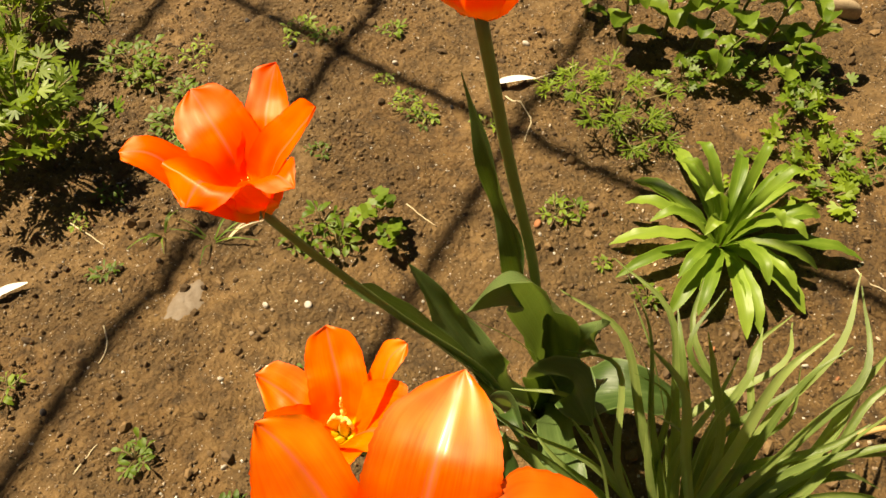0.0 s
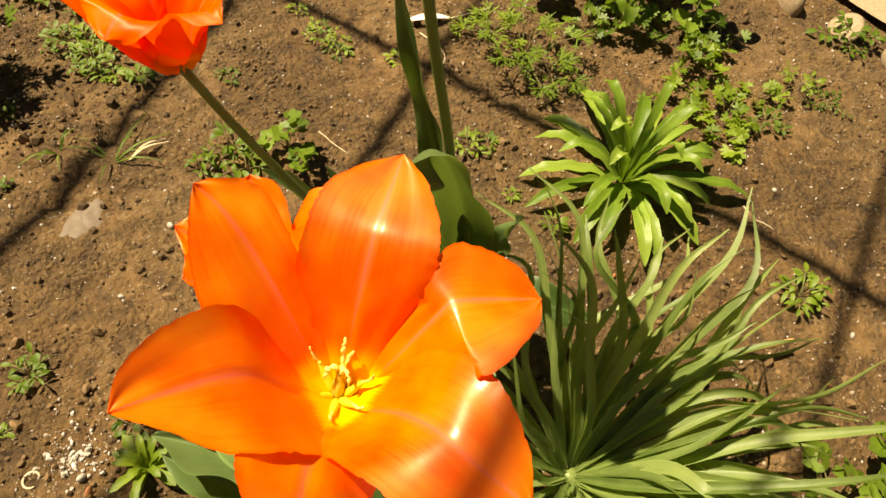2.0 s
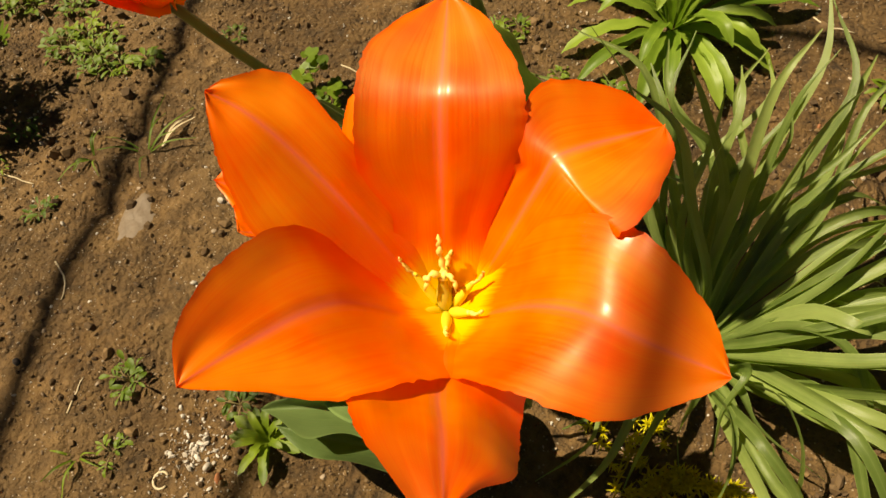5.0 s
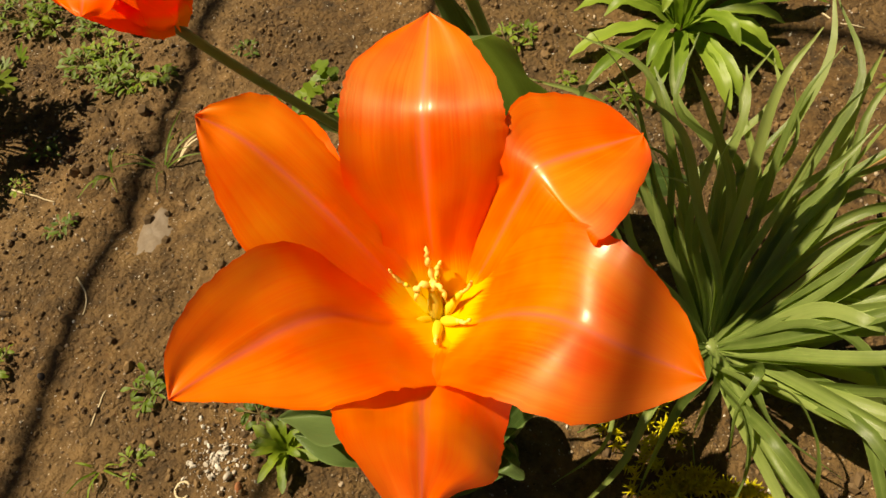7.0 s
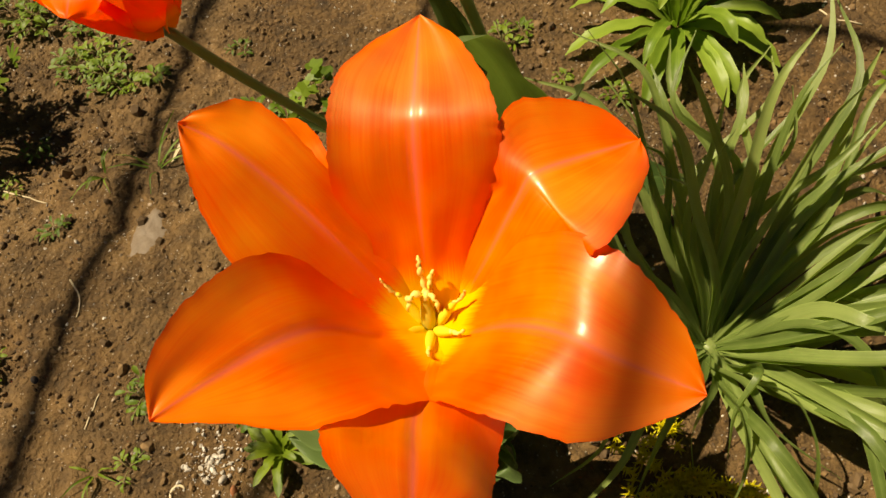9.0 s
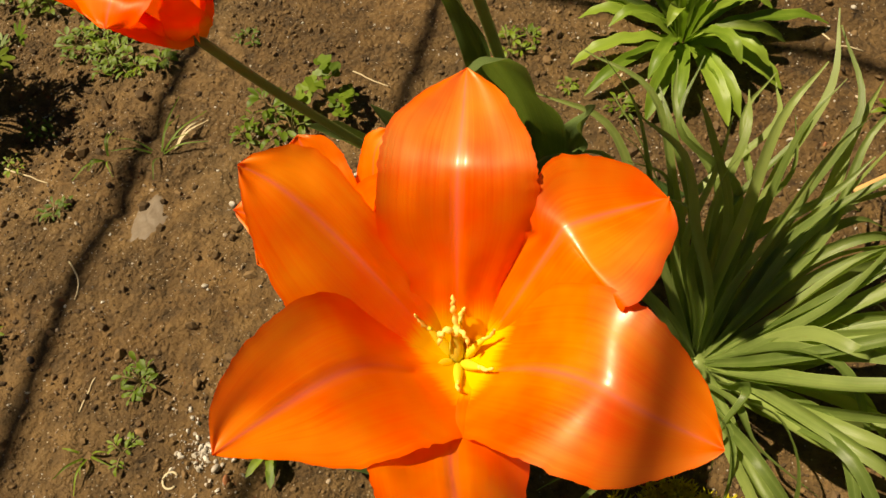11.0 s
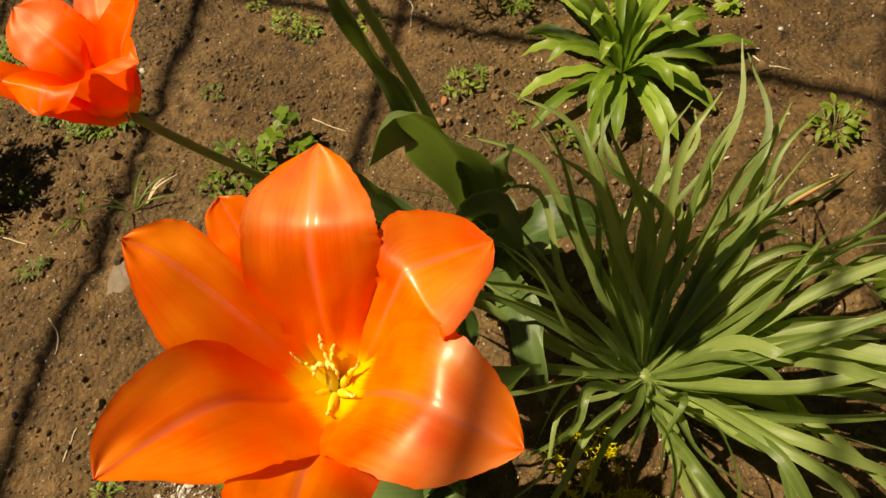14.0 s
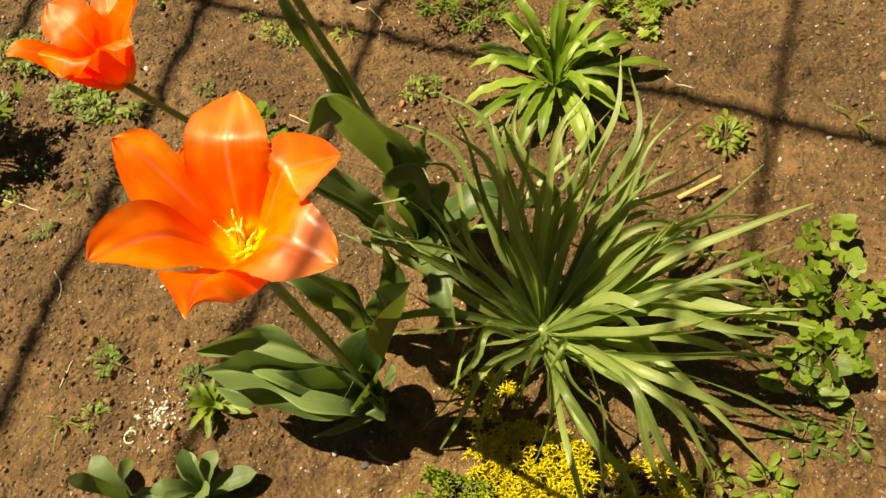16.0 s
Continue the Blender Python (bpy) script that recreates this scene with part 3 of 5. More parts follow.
def shaped_petal(parent, base, low, high, tip, roll, left, right, lift, outer=False, seed=0, material=PETAL, wave=0.0009):
    """One petal along a line from the base through a low and a high point to its tip.
    roll: its turn about its length, halfway and at the tip; left, right: half widths at 0.25, 0.5, 0.75 and 0.92 of the length;
    lift: how far the rims rise above the midrib, as a share of the half width: left rim low and high, right rim low and high."""
    n, m = 61, 31
    b, t = Vector(base), Vector(tip)
    bowl = b + Vector(((t.x - b.x) * 0.15, (t.y - b.y) * 0.15, (t.z - b.z) * 0.20))
    line = curve([b, bowl, low, high, t], n)
    for _ in range(70):
        line = [line[0]] + [(p + 2 * q + r) / 4 for p, q, r in zip(line, line[1:], line[2:])] + [line[-1]]
    e = Vector((t.x - b.x, t.y - b.y, 0)).normalized()
    lat = Vector((e.y, -e.x, 0))
    spots = (0.0, 0.25, 0.5, 0.75, 0.92, 1.0)

    def eased(values, u):
        """A smooth line through the values at the spots, with no overshoot."""
        slopes = [(values[i + 1] - values[i]) / (spots[i + 1] - spots[i]) for i in range(5)]
        turn = [slopes[0]] + [0.0 if p * q <= 0 else 2 * p * q / (p + q) for p, q in zip(slopes, slopes[1:])] + [1.6 * slopes[4]]
        i = max(k for k in range(5) if u >= spots[k])
        h = spots[i + 1] - spots[i]
        x = (u - spots[i]) / h
        return values[i] * (1 + 2 * x) * (1 - x) ** 2 + turn[i] * h * x * (1 - x) ** 2 + values[i + 1] * x * x * (3 - 2 * x) + turn[i + 1] * h * x * x * (x - 1)

    rows, uvs = [], []
    ph = random.Random(seed).uniform(0, 6)
    for i, c in enumerate(line):
        u = i / (n - 1)
        d = (line[min(i + 1, n - 1)] - line[max(i - 1, 0)]).normalized()
        s = (lat - d * d.dot(lat)).normalized()
        up = s.cross(d)
        a = u * ((4 * roll[0] - roll[1]) + (2 * roll[1] - 4 * roll[0]) * u)
        s, up = s * math.cos(a) + up * math.sin(a), up * math.cos(a) - s * math.sin(a)
        if outer:
            c = c - up * 0.0022 * max(0.0, 1 - 1.4 * u) * min(1, 6 * u)
        halves = [max(eased((0.006, *w, 0.0), u), 0.0002, 0.0100 * min(1.0, u / 0.12) * min(1.0, max(0.0, 0.62 - u) / 0.2)) for w in (left, right)]
        rise = []
        for lo, hi in (lift[:2], lift[2:]):
            k = lo + (hi - lo) * (u - 0.4) / 0.5
            rise.append(min(max(k, min(lo, hi) - 0.3), max(lo, hi) + 0.3) * min(1.0, u / 0.15))
        row, uvr = [], []
        for j in range(m):
            v = 2 * j / (m - 1) - 1
            w, k = halves[v > 0], rise[v > 0]
            frill = 0.00035 * noise.noise(Vector((u * 26, seed * 3.1 + (v > 0), 1.5))) + 0.0004 * noise.noise(Vector((u * 90, seed * 1.7 + (v > 0), 4.5)))
            h = k * w * v * v
            h += wave * v * v * math.sin(8.0 * u * (1.2 if v > 0 else 1.0) + ph + (2.0 if v > 0 else 0)) * max(0.0, u - 0.25)
            h += 0.0011 * noise.noise(Vector((u * 4.5, v * 2.0, seed))) * min(1.0, 3 * u)
            h -= 0.0005 * math.exp(-(v * w / 0.0013) ** 2) * math.sin(math.pi * min(1.0, u * 1.02)) ** 0.6
            h += 0.00018 * math.sin(v * w / 0.00085) * math.exp(-(v * w / 0.004) ** 2) * math.sin(math.pi * u)
            row.append(c + s * (v * w + frill * abs(v) ** 7 * min(1.0, 2 * u) * (1 if v > 0 else -1)) + up * h)
            uvr.append((j / (m - 1), u))
        rows.append(row)
        uvs.append(uvr)
    return part("petal", Geo().grid(rows, uvs), material, parent)


def flower_heart(parent, at, lean, seed, scale=1.0, anthers=6, anthers_cream=False, stand=(0, 0, 1)):
    """Ovary with its three-lobed stigma, and stamens with withered anthers."""
    r = random.Random(seed)
    b, ax = Vector(at), Vector(lean).normalized()
    s1 = ax.orthogonal().normalized()
    s2 = ax.cross(s1)
    h = 0.0112 * scale
    ov = Geo().tube([b + ax * h * i / 8 for i in range(9)], lambda u: scale * (0.0016 + 0.0007 * math.sin(math.pi * min(u * 1.3, 1)) - 0.0005 * u), 9)
    ovary = part("ovary", ov, OVARY, parent)

    def crumple(line, amount):
        return [q + Vector((r.uniform(-1, 1), r.uniform(-1, 1), r.uniform(-1, 1))) * amount * scale for q in line]

    for k in range(3):
        a = 2.094 * k + 0.6 + r.uniform(-0.3, 0.3)
        d = s1 * math.cos(a) + s2 * math.sin(a)
        # one lobe stands up, the others hang over
        if k == 0:
            p = [b + ax * h * 0.9, b + ax * (h + scale * 0.004) + d * scale * 0.0010, b + ax * (h + scale * 0.0085) + d * scale * 0.0004, b + ax * (h + scale * 0.0125) + d * scale * 0.0012]
        else:
            p = [b + ax * h * 0.95, b + ax * (h + scale * 0.0018) + d * scale * 0.0022, b + ax * (h + scale * 0.0010) + d * scale * 0.0044, b + ax * (h - scale * 0.0028) + d * scale * 0.0050]
        part("stigma_lobe", Geo().tube(crumple(curve(p, 16), 0.00035), lambda u: scale * (0.0007 + 0.0016 * abs(noise.noise(Vector((u * 6, k, seed)))) + 0.0003 * math.sin(23 * u + k)) * (1.15 - 0.85 * u), 8), STIGMA, ovary)
    # the stamens stand round the flower's own axis
    up = Vector(stand).normalized()
    s1 = (Vector((1, 0, 0)) - up * up.x).normalized()
    s2 = up.cross(s1)
    for k in range(anthers):
        a = 1.047 * k + 0.5 + r.uniform(-0.15, 0.15)
        d = s1 * math.cos(a) + s2 * math.sin(a)
        tilt = r.uniform(0.85, 1.12)
        p = [b + d * 0.0022 * scale, b + d * 0.0052 * scale * tilt + up * 0.0045 * scale, b + d * 0.0088 * scale * tilt + up * 0.0098 * scale]
        fil = part("filament", Geo().tube(curve(p, 8), lambda u: scale * (0.0016 - 0.0011 * u + 0.0004 * math.sin(math.pi * u)), 7), FILAMENT, parent)
        q = [p[2] - (d + up) * 0.0008 * scale]
        for n in range(3):
            q.append(q[-1] + (d * (0.75 - 0.35 * n) + up * r.uniform(0.5, 1.1) + s1 * r.uniform(-0.35, 0.35)) * 0.0026 * scale)
        part("anther", Geo().tube(crumple(curve(q, 14), 0.00028), lambda u: scale * (0.0004 + 0.0014 * abs(noise.noise(Vector((u * 5, k, 2.2))))) * (1.1 - 0.8 * u), 6), STIGMA if anthers_cream or k % 3 else ANTHER, fil)


def stem(parent, ctrl, r0=0.0030, r1=0.0026):
    return part("stem", Geo().tube(curve(ctrl, 22), lambda u: r0 + (r1 - r0) * u, 10), TULIP_STEM, parent)


def tulip_leaf(parent, ctrl, width, **kw):
    kw.setdefault("n", 22)
    kw.setdefault("m", 9)
    kw.setdefault("base", 0.45)
    kw.setdefault("belly", 0.38)
    kw.setdefault("curl", 0.16)
    kw.setdefault("rag", 0.14)
    return part("leaf", blade(Geo(), ctrl, width, **kw), TULIP_LEAF, parent)


# the large open tulip
B1 = (0.3125, 0.3388, 0.3685)
t1 = thing("tulip", (0.295, 0.414, lie(0.295, 0.414)), "wide open orange tulip with a yellow throat, growing in the bed", "tulip", "tulips")
stem(t1, [(0.295, 0.416, -0.02), (0.298, 0.398, 0.085), (0.305, 0.373, 0.204), (0.310, 0.352, 0.30), (0.3125, 0.3384, 0.362)])
shaped_petal(t1, B1, (0.3144, 0.3115, 0.3969), (0.3173, 0.2995, 0.4118), (0.3182, 0.2821, 0.4159), (0.32, 0.32), (0.0180, 0.0157, 0.0125, 0.0012), (0.0157, 0.0155, 0.0139, 0.0045), (-0.31, -0.49, -0.43, 0.33), outer=True, seed=1)
shaped_petal(t1, B1, (0.2956, 0.3487, 0.4006), (0.2818, 0.3577, 0.4153), (0.2737, 0.3599, 0.4206), (0.31, 0.08), (0.0178, 0.0178, 0.0116, 0.0051), (0.0086, 0.0086, 0.0101, 0.0042), (0.36, 0.01, 0.21, 0.20), outer=True, seed=2)
shaped_petal(t1, B1, (0.3343, 0.3553, 0.3967), (0.3372, 0.3575, 0.3994), (0.3589, 0.3659, 0.3959), (-0.11, -0.25), (0.0061, 0.0042, 0.0130, 0.0088), (0.0126, 0.0187, 0.0220, 0.0121), (0.48, 0.35, -0.29, 0.77), outer=True, seed=3)
shaped_petal(t1, B1, (0.3147, 0.3578, 0.4058), (0.3157, 0.3686, 0.4122), (0.3168, 0.3883, 0.4129), (-0.07, 0.07), (0.0042, 0.0160, 0.0149, 0.0076), (0.0080, 0.0170, 0.0151, 0.0085), (0.29, 0.22, -0.32, -0.12), seed=4)
shaped_petal(t1, B1, (0.3358, 0.3273, 0.3974), (0.3464, 0.3196, 0.3999), (0.3631, 0.3120, 0.3977), (0.01, -0.11), (0.0175, 0.0182, 0.0159, 0.0092), (0.0185, 0.0201, 0.0173, 0.0074), (0.27, 0.03, 0.28, 0.07), seed=5)
shaped_petal(t1, B1, (0.2987, 0.3274, 0.4004), (0.2901, 0.3171, 0.4136), (0.2785, 0.3047, 0.4187), (0.28, 0.10), (0.0191, 0.0201, 0.0171, 0.0059), (0.0161, 0.0163, 0.0131, 0.0075), (0.24, 0.25, -0.07, 0.45), seed=6)
part("receptacle", Geo().tube([(0.3125, 0.3384, 0.3590), (0.3125, 0.3387, 0.3640), (0.3125, 0.3390, 0.3695)], lambda u: 0.0052 - 0.0016 * u, 12), RECEPTACLE, t1)
flower_heart(t1, (0.3125, 0.3392, 0.3690), (0.0, 0.36, 1.0), 3, 0.86, stand=(0.06, -0.10, 1))
FOOT1 = (0.296, 0.411, 0.004)
tulip_leaf(t1, [FOOT1, (0.288, 0.405, 0.060), (0.250, 0.420, 0.084), (0.207, 0.429, 0.096), (0.166, 0.418, 0.100)], 0.0190, n=56, m=17, rag=0.24, wave=0.013, waves=2.0, fold=1.5, twist=0.5, phase=1.0, facing=(0.0, -0.45, 0.9), belly=0.5, base=0.35)
tulip_leaf(t1, [FOOT1, (0.288, 0.402, 0.055), (0.248, 0.404, 0.080), (0.205, 0.405, 0.088), (0.172, 0.402, 0.094)], 0.0160, n=56, m=17, rag=0.26, wave=0.013, waves=2.3, fold=2.0, twist=-0.5, phase=2.6, facing=(0.0, -0.7, 0.7), belly=0.5, base=0.4)
tulip_leaf(t1, [FOOT1, (0.292, 0.396, 0.045), (0.262, 0.386, 0.066), (0.222, 0.388, 0.072), (0.176, 0.398, 0.074)], 0.0185, n=56, m=17, rag=0.24, wave=0.014, waves=1.8, fold=1.9, twist=0.4, phase=0.3, facing=(0.0, 0.1, 1.0), belly=0.48, base=0.45)
tulip_leaf(t1, [(0.298, 0.411, 0.004), (0.310, 0.402, 0.075), (0.330, 0.398, 0.140), (0.350, 0.393, 0.200), (0.364, 0.388, 0.250)], 0.0155, n=44, m=17, rag=0.28, wave=0.013, waves=1.8, fold=1.3, twist=0.5, facing=(-0.75, -0.5, 0.35), phase=4, belly=0.42, base=0.4)
tulip_leaf(t1, [(0.298, 0.410, 0.004), (0.312, 0.392, 0.055), (0.310, 0.376, 0.080), (0.318, 0.368, 0.072)], 0.0095, n=30, m=11, wave=0.004, waves=2.0, fold=0.9, facing=(-0.3, -0.6, 0.6))
tulip_leaf(t1, [(0.300, 0.408, 0.004), (0.308, 0.390, 0.040), (0.292, 0.370, 0.058), (0.256, 0.362, 0.052)], 0.0062, n=30, m=9, wave=0.002, waves=2.0, fold=0.8)

# tulip turned away to the side, a deep cup
B2 = (0.2050, 0.4806, 0.3339)
t2 = thing("tulip", (0.318, 0.566, lie(0.318, 0.566)), "red-orange cup-shaped tulip on a leaning stem in the bed", "tulip", "tulips")
stem(t2, [(0.318, 0.566, -0.02), (0.296, 0.548, 0.09), (0.255, 0.515, 0.20), (0.222, 0.492, 0.285), (0.205, 0.481, 0.332)], 0.0024, 0.0021)
shaped_petal(t2, B2, (0.2066, 0.4982, 0.3632), (0.2032, 0.5110, 0.3681), (0.2034, 0.5254, 0.3768), (-0.03, 0.04), (0.0096, 0.0088, 0.0077, 0.0081), (0.0116, 0.0115, 0.0097, 0.0044), (0.44, 0.20, 0.49, 0.27), outer=True, seed=11, material=PETAL_RED)
shaped_petal(t2, B2, (0.1870, 0.4712, 0.3572), (0.1724, 0.4708, 0.3732), (0.1618, 0.4662, 0.3733), (0.10, -0.24), (0.0114, 0.0132, 0.0135, 0.0096), (0.0096, 0.0094, 0.0090, 0.0080), (0.20, 0.31, 0.30, 0.01), outer=True, seed=12, material=PETAL_RED)
shaped_petal(t2, B2, (0.2170, 0.4729, 0.3613), (0.2256, 0.4684, 0.3770), (0.2356, 0.4628, 0.3763), (0.10, 0.03), (0.0106, 0.0104, 0.0092, 0.0033), (0.0104, 0.0112, 0.0112, 0.0096), (0.41, 0.11, 0.50, 0.20), outer=True, seed=13, material=PETAL_RED)
shaped_petal(t2, B2, (0.1927, 0.4898, 0.3603), (0.1838, 0.4969, 0.3662), (0.1716, 0.5072, 0.3715), (0.08, 0.31), (0.0126, 0.0148, 0.0147, 0.0106), (0.0121, 0.0140, 0.0139, 0.0101), (0.45, -0.04, 0.50, 0.36), seed=14, material=PETAL_RED)
shaped_petal(t2, B2, (0.2160, 0.4880, 0.3641), (0.2236, 0.4947, 0.3703), (0.2305, 0.5003, 0.3811), (-0.07, 0.22), (0.0104, 0.0112, 0.0112, 0.0098), (0.0104, 0.0104, 0.0097, 0.0080), (0.49, 0.25, 0.39, 0.40), seed=15, material=PETAL_RED)
shaped_petal(t2, B2, (0.1995, 0.4655, 0.3650), (0.1985, 0.4600, 0.3750), (0.1955, 0.4510, 0.3680), (0.00, 0.00), (0.0120, 0.0170, 0.0190, 0.0120), (0.0120, 0.0170, 0.0190, 0.0120), (0.45, 0.10, 0.45, -0.20), seed=16, material=PETAL_RED, wave=0.004)
flower_heart(t2, (0.204, 0.481, 0.338), (-0.1, 0.1, 1.0), 5, 0.6)
tulip_leaf(t2, [(0.300, 0.552, 0.06), (0.268, 0.530, 0.15), (0.238, 0.512, 0.22), (0.222, 0.505, 0.245)], 0.010, fold=0.8)

# smaller tulip behind the large one
B3 = (0.2620, 0.4080, 0.2890)
t3 = thing("tulip", (0.285, 0.478, lie(0.285, 0.478)), "small orange tulip opening low among the leaves", "tulip", "tulips")
stem(t3, [(0.285, 0.478, -0.02), (0.288, 0.466, 0.07), (0.281, 0.436, 0.18), (0.262, 0.408, 0.287)], 0.0028, 0.0024)
shaped_petal(t3, B3, (0.2471, 0.4100, 0.3030), (0.2370, 0.4145, 0.3060), (0.2238, 0.4169, 0.3113), (0.12, 0.02), (0.0110, 0.0117, 0.0105, 0.0045), (0.0097, 0.0105, 0.0105, 0.0088), (0.46, 0.19, 0.51, 0.25), outer=True, seed=23)
shaped_petal(t3, B3, (0.2737, 0.4176, 0.3145), (0.2779, 0.4272, 0.3305), (0.2837, 0.4329, 0.3349), (0.22, 0.12), (0.0085, 0.0080, 0.0077, 0.0044), (0.0100, 0.0101, 0.0091, 0.0051), (0.20, -0.04, 0.48, 0.20), outer=True, seed=22)
shaped_petal(t3, B3, (0.2525, 0.3996, 0.3112), (0.2445, 0.3893, 0.3213), (0.2417, 0.3882, 0.3245), (-0.06, -0.12), (0.0097, 0.0103, 0.0103, 0.0088), (0.0095, 0.0102, 0.0102, 0.0087), (0.51, 0.41, 0.49, 0.25), seed=24)
shaped_petal(t3, B3, (0.2592, 0.4192, 0.3137), (0.2547, 0.4267, 0.3193), (0.2498, 0.4357, 0.3292), (-0.00, 0.13), (0.0106, 0.0116, 0.0111, 0.0081), (0.0102, 0.0117, 0.0119, 0.0096), (0.51, 0.12, 0.48, 0.27), seed=21)
shaped_petal(t3, B3, (0.2749, 0.4046, 0.3135), (0.2868, 0.4007, 0.3252), (0.2884, 0.4004, 0.3267), (-0.02, 0.08), (0.0111, 0.0151, 0.0174, 0.0128), (0.0097, 0.0105, 0.0105, 0.0089), (0.79, 0.35, 0.51, 0.17), seed=26)
shaped_petal(t3, B3, (0.2620, 0.3950, 0.3110), (0.2625, 0.3850, 0.3220), (0.2620, 0.3740, 0.3250), (0.00, 0.00), (0.0140, 0.0170, 0.0140, 0.0080), (0.0140, 0.0170, 0.0140, 0.0080), (0.50, 0.20, 0.50, 0.20), outer=True, seed=25)
flower_heart(t3, (0.262, 0.409, 0.291), (0.0, 0.1, 1.0), 8, 1.15, anthers_cream=True)
tulip_leaf(t3, [(0.284, 0.477, 0.004), (0.270, 0.480, 0.06), (0.246, 0.485, 0.095), (0.215, 0.492, 0.110)], 0.014, n=34, m=11, fold=0.7, wave=0.004, waves=2.0, facing=(0, -0.5, 0.8))
tulip_leaf(t3, [(0.286, 0.476, 0.004), (0.294, 0.466, 0.06), (0.290, 0.462, 0.115), (0.272, 0.458, 0.150)], 0.015, n=36, m=13, fold=0.9, wave=0.005, waves=2.0, facing=(-0.3, -0.8, 0.4))
tulip_leaf(t3, [(0.287, 0.476, 0.004), (0.305, 0.470, 0.05), (0.318, 0.462, 0.10), (0.316, 0.448, 0.125)], 0.010, n=34, m=11, fold=1.0, wave=0.005, waves=2.4, facing=(-0.5, -0.7, 0.4), phase=2, twist=0.6)
tulip_leaf(t3, [(0.287, 0.478, 0.004), (0.308, 0.482, 0.05), (0.322, 0.490, 0.09), (0.318, 0.495, 0.125)], 0.012, n=34, m=11, fold=0.9, wave=0.004, waves=2.0, facing=(-0.2, -0.8, 0.5), phase=1)

# tall tulip with broad folded leaves
B4 = (0.286, 0.541, 0.404)
t4 = thing("tulip", (0.332, 0.572, lie(0.332, 0.572)), "tall red-orange tulip on a thick stem with broad folded leaves", "tulip", "tulips")
stem(t4, [(0.332, 0.572, -0.02), (0.330, 0.568, 0.10), (0.318, 0.556, 0.22), (0.300, 0.547, 0.32), B4], 0.0032, 0.0028)
for k in range(6):
    a = radians(20 + 60 * k)
    rr, hh = (0.036, 0.054) if k % 2 else (0.039, 0.050)
    petal(t4, B4, (B4[0] + rr * math.cos(a), B4[1] + rr * math.sin(a), B4[2] + hh), 0.0185, k % 2 == 1, 30 + k, PETAL_RED)
flower_heart(t4, (0.286, 0.541, 0.408), (0, 0, 1), 9, 0.9)
FOOT4 = (0.333, 0.570, 0.004)
tulip_leaf(t4, [FOOT4, (0.338, 0.566, 0.09), (0.330, 0.548, 0.19), (0.312, 0.508, 0.285), (0.292, 0.494, 0.262)], 0.0145, n=48, m=15, fold=1.5, wave=0.0055, waves=2.8, twist=0.25, rag=0.2, facing=(0.35, -0.9, 0.2), belly=0.5)
tulip_leaf(t4, [(0.330, 0.569, 0.09), (0.313, 0.560, 0.20), (0.293, 0.567, 0.275), (0.270, 0.578, 0.340)], 0.0070, n=30, m=9, waves=3.0, fold=1.2, facing=(-0.3, -0.9, 0.3), wave=0.004)
tulip_leaf(t4, [FOOT4, (0.300, 0.552, 0.07), (0.268, 0.558, 0.13), (0.237, 0.567, 0.184)], 0.015, n=36, m=13, fold=0.8, twist=0.3, wave=0.005, waves=2.4)
tulip_leaf(t4, [(0.336, 0.568, 0.004), (0.362, 0.566, 0.055), (0.400, 0.570, 0.072), (0.445, 0.580, 0.055)], 0.0235, n=36, m=13, fold=0.35, wave=0.006, waves=1.8)
tulip_leaf(t4, [(0.336, 0.565, 0.004), (0.346, 0.535, 0.075), (0.358, 0.490, 0.105), (0.366, 0.455, 0.102), (0.370, 0.428, 0.078)], 0.0135, n=40, m=13, fold=0.4, wave=0.005, waves=2.6, phase=1, facing=(-0.3, -0.2, 1))
tulip_leaf(t4, [(0.337, 0.567, 0.004), (0.348, 0.558, 0.10), (0.356, 0.546, 0.165), (0.361, 0.536, 0.200), (0.365, 0.530, 0.222)], 0.010, n=40, m=11, fold=0.5, wave=0.006, waves=2.4, facing=(-0.4, -0.8, 0.4), twist=1.2)
tulip_leaf(t4, [(0.334, 0.566, 0.004), (0.320, 0.540, 0.07), (0.318, 0.515, 0.12), (0.330, 0.492, 0.128)], 0.0135, n=36, m=13, fold=0.8, wave=0.005, waves=2.2, phase=3, facing=(-0.2, -0.6, 0.7))
tulip_leaf(t4, [(0.338, 0.566, 0.004), (0.342, 0.560, 0.075), (0.346, 0.540, 0.145), (0.352, 0.508, 0.185), (0.366, 0.482, 0.190)], 0.0235, n=40, m=15, fold=0.45, wave=0.005, waves=1.8, phase=2, facing=(0.1, -0.8, 0.5), belly=0.5, base=0.35)

# ---- strap-leaved clump ----
CROWN = Vector((0.443, 0.460, 0.0))
clump = thing("bulb_clump", (CROWN.x, CROWN.y, lie(CROWN.x, CROWN.y)), "dense clump of long grey-green strap leaves in the bed", "garden plant")
r0 = random.Random(29)
